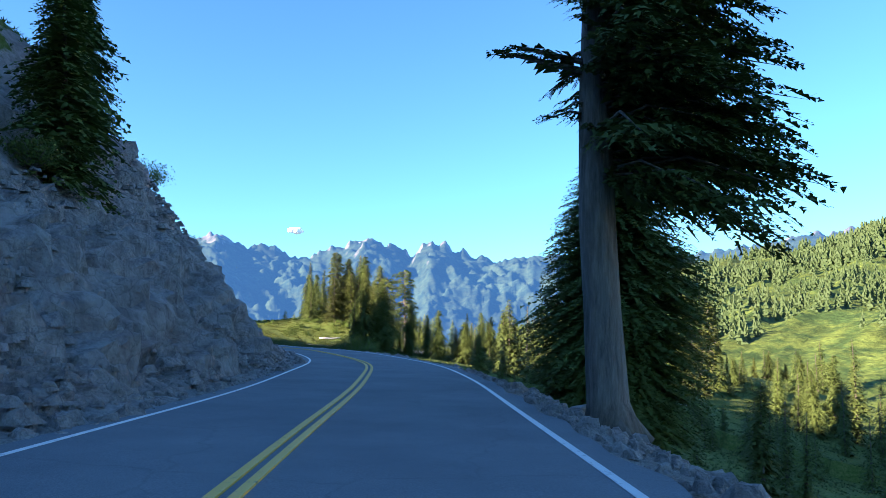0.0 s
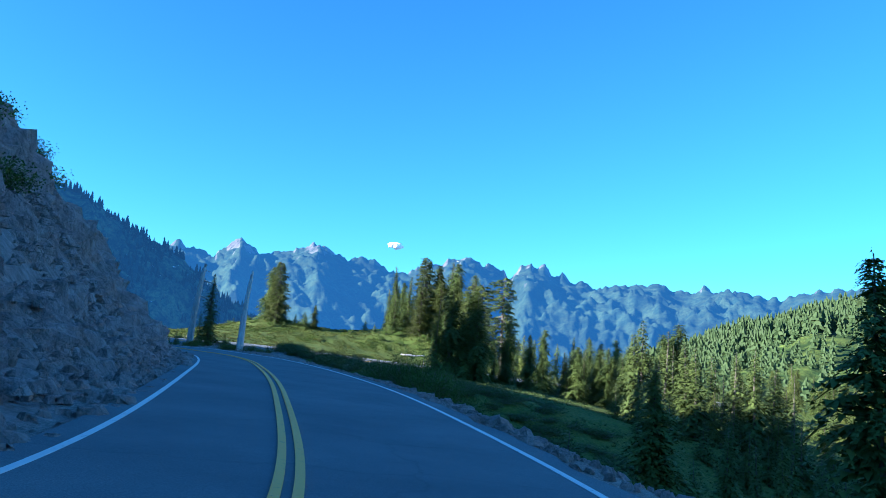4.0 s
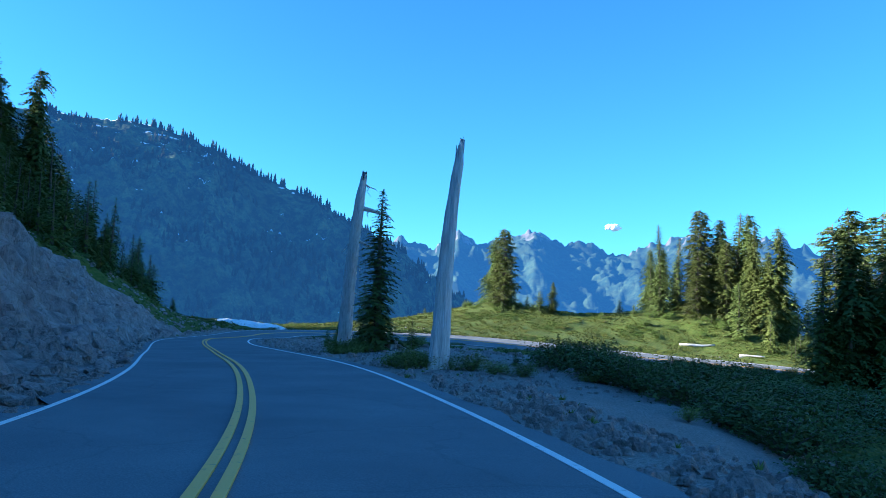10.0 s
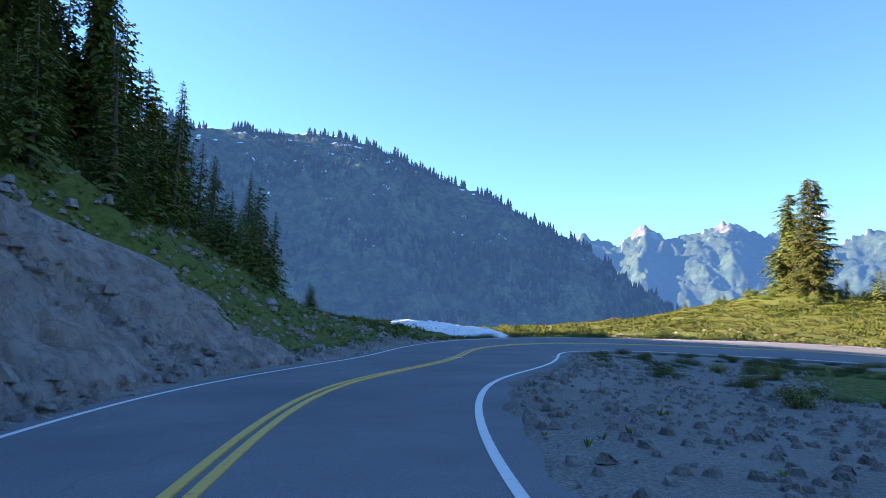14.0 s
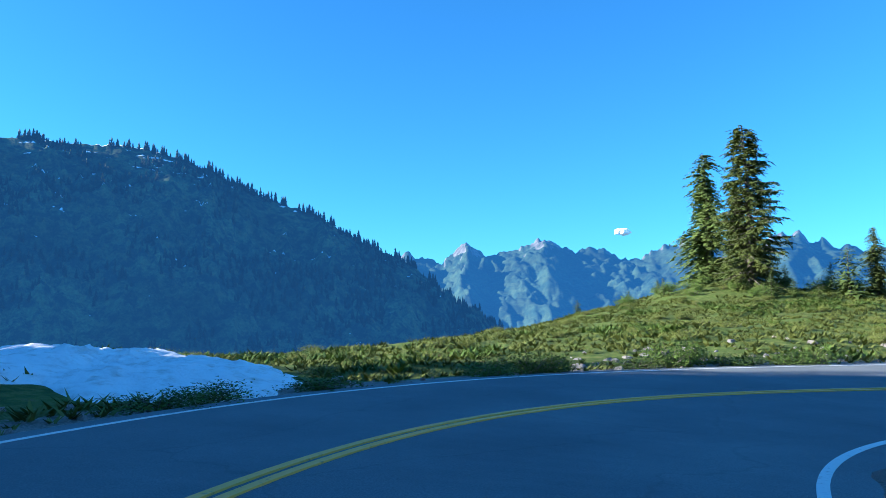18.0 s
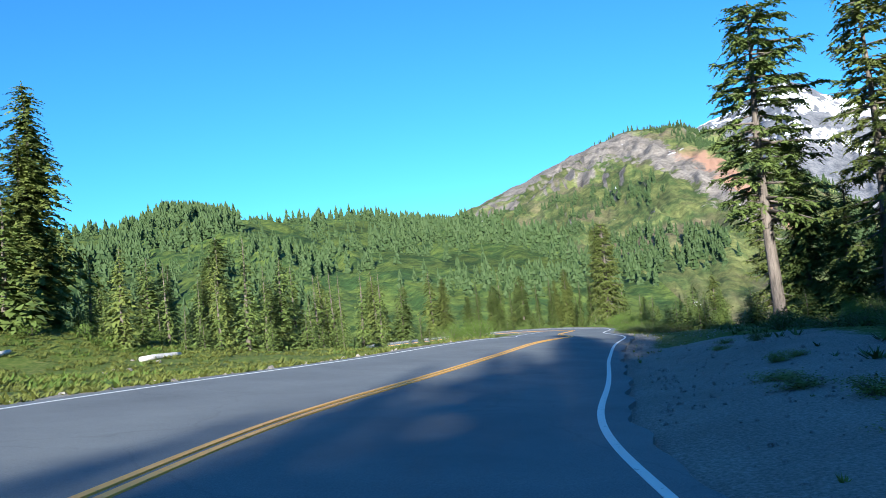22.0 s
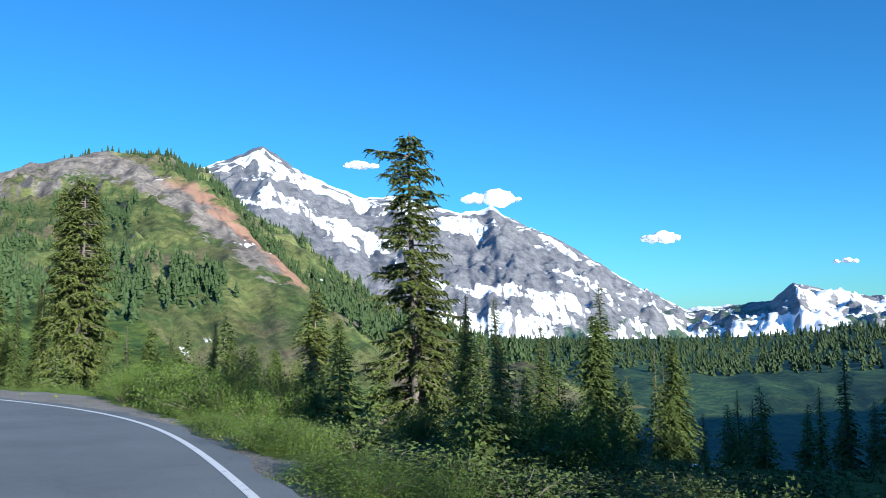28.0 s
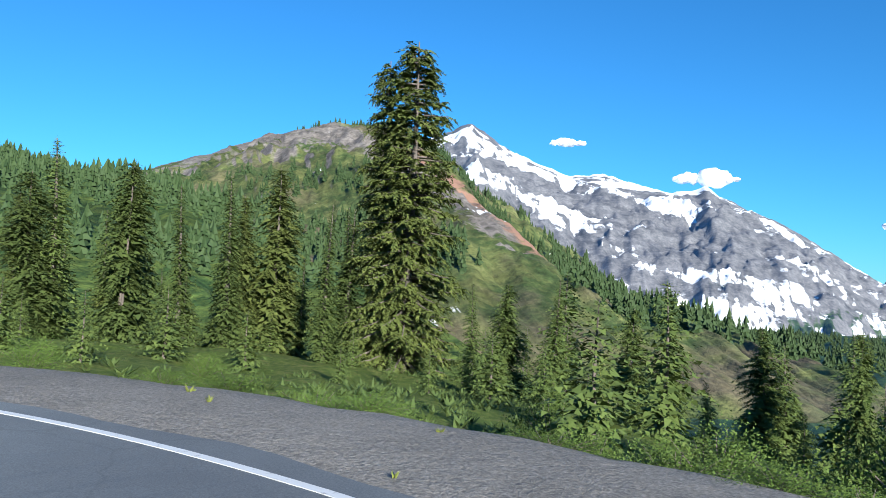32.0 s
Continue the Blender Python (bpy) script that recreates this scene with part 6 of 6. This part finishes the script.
tufts("hillside_scrub", "low scrub on the slope above the bank", spread_points(11000, lambda x, y, s, d, out, n: (d > 0) & (s < 160) & (s > -10) & (out > np.interp(s, [0, 80, 115, 128, 140], [8.5, 9.5, 9, 5, 1.5])) & (out < 34), -125, -8, 0, 135, 4), 0.09, 0.26, SHRUB, 7, 4, 0.9)
# scrub in the darkened leaf colour that stands for shade
tufts("hollow_scrub", "low scrub below the road, leaves darkened for shade", spread_points(19000, lambda x, y, s, d, out, n: (d < 0) & (out > np.where((s > 35) & (s < 177), 9.0, np.where(s > 236, 7.0, 4.5))) & (n > -0.2), -60, 60, 20, 200, 5), 0.09, 0.3, SHADE_LEAF, 8, 5, 1.0)


def shrub(seed, label, material, leaves=72, size=1.0):
    """A leafy bush: stems from one foot and many small folded leaves."""
    rng = np.random.RandomState(seed)
    bush = tagged(new("shrub"), label, "shrub")
    wood, leaf = ([], []), ([], [])
    for k in range(22):
        a, e = rng.uniform(0, 6.3), rng.uniform(0.35, 1.4)
        l = rng.uniform(0.7, 1.05)
        tip = np.array((math.cos(a) * math.cos(e) * l, math.sin(a) * math.cos(e) * l, math.sin(e) * l))
        add(wood, tube([(0, 0, -0.1), tip * 0.5 + np.array((0, 0, 0.05)), tip], [0.02, 0.013, 0.004], 3, cap=False))
        for j in range(leaves):
            p = tip * rng.uniform(0.3, 1.08) + rng.normal(0, 0.13, 3)
            p[2] = max(p[2], 0.03)
            u = rng.normal(0, 1, 3)
            u /= np.linalg.norm(u)
            w = np.cross(u, rng.normal(0, 1, 3))
            w /= np.linalg.norm(w) + 1e-9
            q = rng.uniform(0.025, 0.052) * size
            b_ = len(leaf[0])
            leaf[0].extend([tuple(p - u * q * 0.8 - w * q * 0.6), tuple(p - u * q * 0.8 + w * q * 0.6), tuple(p + u * q * 1.1)])
            leaf[1].append((b_, b_ + 1, b_ + 2))
    part("stem", mesh_object("stem", *wood, BARK), bush)
    part("foliage", mesh_object("foliage", *leaf, material, smooth=False), bush)
    return bush


BUSHES = [shrub(1, "leafy green mountain ash shrub", SHRUB), shrub(2, "dense green willow shrub", SHRUB), shrub(3, "low yellow-green heath bush", HEATH), shrub(4, "tall dense leafy alder shrub", SHRUB, 300, 0.5), shrub(5, "leafy green mountain ash shrub", SHRUB, 240, 0.55)]


def set_bush(x, y, tall, wide, group, kind=None):
    k = BUSHES[3 + int(abs(x * 13 + y * 7)) % 2 if kind is None else kind]
    copy_thing(k, Matrix.Translation((x, y, height(x, y) - 0.05)) @ Matrix.Rotation(x * 3 + y, 4, 'Z') @ Matrix.Diagonal((wide, wide, tall, 1)))["group"] = group


def thicket(name, label, places, material=None, kinds=(0, 1)):
    """Bushes that run into one another, as one object."""
    verts, faces, which, base = [], [], [], 0
    zz = land(np.array([q[0] for q in places]), np.array([q[1] for q in places]))
    for (x, y, t, w), z in zip(places, zz):
        bush = BUSHES[kinds[int(abs(x * 13 + y * 7)) % len(kinds)]]
        c, sn = math.cos(x * 3 + y) * w, math.sin(x * 3 + y) * w
        for i, ob in enumerate(bush.children):
            me = ob.data
            v = np.empty(len(me.vertices) * 3)
            me.vertices.foreach_get("co", v)
            v = v.reshape(-1, 3)
            verts.append(np.stack([v[:, 0] * c - v[:, 1] * sn + x, v[:, 0] * sn + v[:, 1] * c + y, v[:, 2] * t + z - 0.05], 1))
            faces += [tuple(k + base for k in p.vertices) for p in me.polygons]
            which += [0 if ob.name.startswith("stem") else 1] * len(me.polygons)
            base += len(v)
    me = bpy.data.meshes.new(name)
    me.from_pydata(np.vstack(verts).tolist(), [], faces)
    me.materials.append(BARK)
    me.materials.append(material or SHRUB)
    me.polygons.foreach_set("material_index", which)
    tagged(new(name, me), label, "shrubs", kind="stuff")


r = random.Random(7)
for s0, s1, e0, e1, t0, t1, count in ((206, 236, 7.5, 16, 0.4, 1.1, 20), (246, 262, 1.1, 2.0, 0.3, 0.6, 20), (257, 264, 2.0, 4.5, 0.7, 1.6, 13), (250, 256, 4.5, 7.5, 0.8, 1.5, 9),
                                      (263, 270, 2.8, 4.8, 0.8, 1.6, 10), (263, 286, 4.5, 9.0, 0.5, 1.4, 24), (272, 288, 3.9, 4.8, 0.25, 0.6, 14)):
    for _ in range(count):
        s = r.uniform(s0, s1)
        x, y = on_line(s, -float(half_right(s)) - r.uniform(e0, e1))
        t = r.uniform(t0, t1)
        set_bush(x, y, t, r.uniform(0.75, 1.15) * max(t, 0.7) ** 0.7, "shrubs below the lower road", 3 if t > 0.9 else None)
# thickets whose shade is put into the leaf colour
spots = []
for _ in range(360):
    s = r.uniform(44, 98)
    e = float(np.interp(s, [44, 60, 75, 98], [4.0, 4.8, 5.8, 7.0])) + 26 * r.random() ** 2.2
    spots.append((*on_line(s, -float(half_right(s)) - e), r.uniform(0.4, 1.0), r.uniform(1.0, 1.5) + 0.03 * e))
thicket("shelf_thicket", "low thicket below the gravel shelf, leaves darkened to stand for shade", spots, SHADE_LEAF)
spots = []
for _ in range(60):
    s = r.uniform(196, 240)
    spots.append((*on_line(s, -float(half_right(s)) - r.uniform(6.5, 16)), r.uniform(0.3, 0.9), r.uniform(0.9, 1.5)))
for _ in range(130):
    s = r.uniform(233, 258)
    spots.append((*on_line(s, -float(half_right(s)) - r.uniform(1.6, 14)), r.uniform(0.25, 0.7), r.uniform(0.7, 1.3)))
for _ in range(90):
    s = r.uniform(138, 182)
    spots.append((*on_line(s, -float(half_right(s)) - 1.2 - 14 * r.random()), r.uniform(0.12, 0.36), r.uniform(0.4, 1.0)))
thicket("bend_thicket", "low shrubs on the ground inside the bend, leaves darkened for shade", spots, SHADE_LEAF)
for x, y, t in ((-13.6, 62.6, 2.5), (-12.4, 61.2, 2.1), (-14.8, 64.6, 2.2), (-11.9, 63.4, 2.3), (-13.4, 65.0, 2.4), (-15.4, 66.6, 1.7)):
    set_bush(x, y, t, 1.5, "shaded shrubs on the outer edge", 3)
for s, e, t in ((161, 0.9, 0.35), (162, 1.0, 0.4), (164, 0.9, 0.4), (168, 0.9, 0.55), (168.8, 1.0, 0.7), (169.6, 1.1, 0.6), (171.6, 1.0, 0.4), (172.4, 1.4, 0.8), (173.2, 1.5, 0.85), (174, 1.0, 0.4), (175.6, 0.8, 0.5), (176.2, 0.9, 0.6)):
    x, y = on_line(s, float(half_left(s)) + e)
    set_bush(x, y, t, 1.0, "shaded bushes on the outside of the bend", 1)
spots = []
for _ in range(130):
    x, y = r.uniform(-104, -62), r.uniform(140, 196)
    if not keep_out(x, y, 9.0):
        spots.append((x, y, r.uniform(0.2, 0.5), r.uniform(0.5, 1.1)))
thicket("heath_bushes", "low green and brownish bushes in the heather", spots, HEATH)
for x, y, t, w in ((-14.6, 63.5, 1.7, 1.8), (-16.4, 66.0, 1.5, 1.7), (-17.5, 69.5, 1.9, 1.9), (-20.0, 73.5, 1.2, 1.4), (-20.8, 81.5, 1.3, 1.6), (-13.0, 60.5, 1.2, 1.5), (-12.8, 67.0, 1.5, 1.6), (-22.5, 84.0, 1.0, 1.4)):
    set_bush(x, y, t, w, "shaded shrubs on the outer edge")
for _ in range(16):
    s = r.uniform(24, 62)
    x, y = on_line(s, -float(half_right(s)) - r.uniform(7.0, 13))
    set_bush(x, y, r.uniform(0.4, 1.0), r.uniform(0.8, 1.4), "shaded shrubs on the outer edge")
for x, y, t, w in ((-25.9, 174.6, 1.6, 1.9), (-27.8, 175.4, 1.3, 1.5), (-24.2, 176.0, 1.2, 1.5)):
    set_bush(x, y, t, w, "green shrubs on the lower road verge")
for _ in range(24):
    x, y = r.gauss(-37.5, 1.6), r.gauss(88.2, 0.8)
    if not keep_out(x, y, 5.0):
        set_bush(x, y, r.uniform(0.35, 0.6), r.uniform(0.5, 0.9), "low bushes round the dead trunks", 2)
for _ in range(22):
    x, y = r.gauss(-45, 1.9), r.gauss(96.2, 1.2)
    if not keep_out(x, y, 5.0):
        set_bush(x, y, r.uniform(0.3, 0.6), r.uniform(0.5, 0.9), "low bushes round the dead trunks", 2)
spots = [(r.gauss(-88, 5), r.gauss(199, 4), r.uniform(0.6, 1.3), r.uniform(0.8, 1.6)) for _ in range(34)]
spots += [(r.gauss(-47, 9), r.gauss(204, 3.5), r.uniform(0.6, 1.4), r.uniform(0.8, 1.7)) for _ in range(40)]
thicket("knoll_shrubs", "bright green shrubs round the trees on the knoll", spots)
for _ in range(20):
    s = r.uniform(60, 150)
    x, y = on_line(s, -float(half_right(s)) - r.uniform(5, 12))
    set_bush(x, y, r.uniform(0.25, 0.6), r.uniform(0.4, 0.9), "low bushes on the gravel", 2)
for _ in range(16):
    s = r.uniform(184, 212)
    x, y = on_line(s, -float(half_right(s)) - r.uniform(3.0, 4.4))
    set_bush(x, y, r.uniform(0.15, 0.3), r.uniform(0.4, 0.8), "low bushes on the gravel", 2)
for s, e, t in ((24, 8.0, 1.1), (38, 7.5, 1.2), (44, 6.0, 0.9), (52, 5.4, 1.0), (55, 7.4, 1.3), (60, 8.2, 1.3), (64, 7.0, 1.1), (12, 9.0, 1.2), (70, 8.5, 1.2)):
    x, y = on_line(s, float(half_left(s)) + e)
    b_ = copy_thing(BUSHES[1], Matrix.Translation((x, y, float(bank(np.array([s]), np.array([e]))[0]) + 0.1)) @ Matrix.Diagonal((1.2, 1.2, t, 1)))
    b_["group"] = "shrubs on the rock face"
for b_ in BUSHES:
    for ob in (*b_.children_recursive, b_):
        bpy.data.objects.remove(ob)


# ---- snow left from winter ----
def snow_patch(x, y, a, b_, turn, thick, seed):
    verts, faces = [], []
    rings, n = 34, 110
    for i in range(rings + 1):
        u = i / rings
        for j in range(n):
            t = 2 * math.pi * j / n
            edge = 1 + 0.22 * noise.noise(Vector((math.cos(t) * 1.5, math.sin(t) * 1.5, seed))) + 0.1 * noise.noise(Vector((math.cos(t) * 5, math.sin(t) * 5, seed)))
            px, py = a * u * edge * math.cos(t), b_ * u * edge * math.sin(t)
            wx, wy = x + px * math.cos(turn) - py * math.sin(turn), y + px * math.sin(turn) + py * math.cos(turn)
            bumps = 0.12 * noise.noise(Vector((wx * 0.9, wy * 0.9, seed))) + 0.16 * abs(noise.noise(Vector((wx * 1.9, wy * 1.9, seed)))) + 0.05 * noise.noise(Vector((wx * 5, wy * 5, seed)))
            verts.append((wx, wy, (thick + bumps) * (1 - u ** 4) - 0.12))
    g = land(np.array([v[0] for v in verts]), np.array([v[1] for v in verts]))
    verts = [(v[0], v[1], v[2] + h) for v, h in zip(verts, g)]
    for i in range(rings):
        for j in range(n):
            faces.append((i * n + j, i * n + (j + 1) % n, (i + 1) * n + (j + 1) % n, (i + 1) * n + j))
    tagged(new("snow_patch", mesh_object("snow_patch", verts, faces, SNOW)), "dirty old snow patch melting on the ground", "snow", "old snow patches")


snow_patch(-92.6, 138.9, 8.4, 4.4, radians(146), 0.5, 1)
snow_patch(24.5, 55.0, 2.6, 1.2, 0.3, 0.4, 2)
snow_patch(22.0, 60.5, 1.4, 0.7, 0.9, 0.3, 3)
snow_patch(32.0, 152.0, 1.2, 0.7, 0.3, 0.3, 4)


# ---- parked vehicles ----
def car(x, y, turn, paint, label, tall=1.0):
    z = height(x, y)
    thing = tagged(new("parked_car"), label, "car", "cars in the parking area")
    thing.matrix_world = Matrix.Translation((x, y, z)) @ Matrix.Rotation(turn, 4, 'Z')

    def block(name, outline, w, top_w, material, parent):
        bm = bmesh.new()
        left = [bm.verts.new((px, w if pz < 1.0 else top_w, pz * tall)) for px, pz in outline]
        right = [bm.verts.new((px, -(w if pz < 1.0 else top_w), pz * tall)) for px, pz in outline]
        bm.faces.new(left[::-1])
        bm.faces.new(right)
        for i in range(len(outline)):
            j = (i + 1) % len(outline)
            bm.faces.new((left[i], left[j], right[j], right[i]))
        bmesh.ops.recalc_face_normals(bm, faces=bm.faces[:])
        bmesh.ops.bevel(bm, geom=bm.edges[:], offset=0.04, segments=2, affect='EDGES')
        me = bpy.data.meshes.new(name)
        bm.to_mesh(me)
        bm.free()
        me.materials.append(material)
        return part(name, me, parent)
    block("body", [(-2.2, 0.35), (2.2, 0.35), (2.25, 0.75), (1.1, 0.98), (-2.1, 0.98), (-2.25, 0.7)], 0.88, 0.88, paint, thing)
    block("cabin", [(-1.9, 0.97), (0.95, 0.97), (0.35, 1.5), (-1.5, 1.52)], 0.84, 0.68, GLASS, thing)
    block("roof", [(-1.55, 1.5), (0.38, 1.49), (0.3, 1.58), (-1.45, 1.59)], 0.7, 0.68, paint, thing)
    for wx in (-1.4, 1.4):
        for wy in (-0.82, 0.82):
            bm = bmesh.new()
            bmesh.ops.create_cone(bm, cap_ends=True, segments=20, radius1=0.34, radius2=0.34, depth=0.22, matrix=Matrix.Translation((wx, wy, 0.34)) @ Matrix.Rotation(math.pi / 2, 4, 'X'))
            me = bpy.data.meshes.new("tyre")
            bm.to_mesh(me)
            bm.free()
            me.materials.append(RUBBER)
            tyre = part("tyre", me, thing)
            bm = bmesh.new()
            bmesh.ops.create_cone(bm, cap_ends=True, segments=16, radius1=0.2, radius2=0.17, depth=0.25, matrix=Matrix.Translation((wx, wy, 0.34)) @ Matrix.Rotation(math.pi / 2, 4, 'X'))
            me = bpy.data.meshes.new("rim")
            bm.to_mesh(me)
            bm.free()
            me.materials.append(RIM)
            part("rim", me, tyre)


GLASS = mat("car_glass", m_flat((0.03, 0.04, 0.05), 0.08))
RUBBER = mat("tyre_rubber", m_flat((0.02, 0.02, 0.02), 0.9))
RIM = mat("wheel_metal", m_flat((0.5, 0.5, 0.52), 0.3, 1.0))
RED = mat("red_car_paint", m_flat((0.45, 0.05, 0.03), 0.3))
DARK = mat("dark_car_paint", m_flat((0.03, 0.035, 0.045), 0.3))
PALE = mat("white_car_paint", m_flat((0.7, 0.7, 0.7), 0.3))
car(-20.0, 227.5, 0.5, RED, "red parked car on the gravel parking area", 1.1)
car(-23.2, 225.8, 1.6, DARK, "dark blue parked car on the gravel parking area")
car(-26.4, 225.2, 1.7, PALE, "white parked car on the gravel parking area")
car(-17.2, 228.6, 1.5, DARK, "dark parked car on the gravel parking area")

# the first tree of each kind was only the pattern
for tree, _h in KINDS.values():
    for ob in (*tree.children_recursive, tree):
        bpy.data.objects.remove(ob)
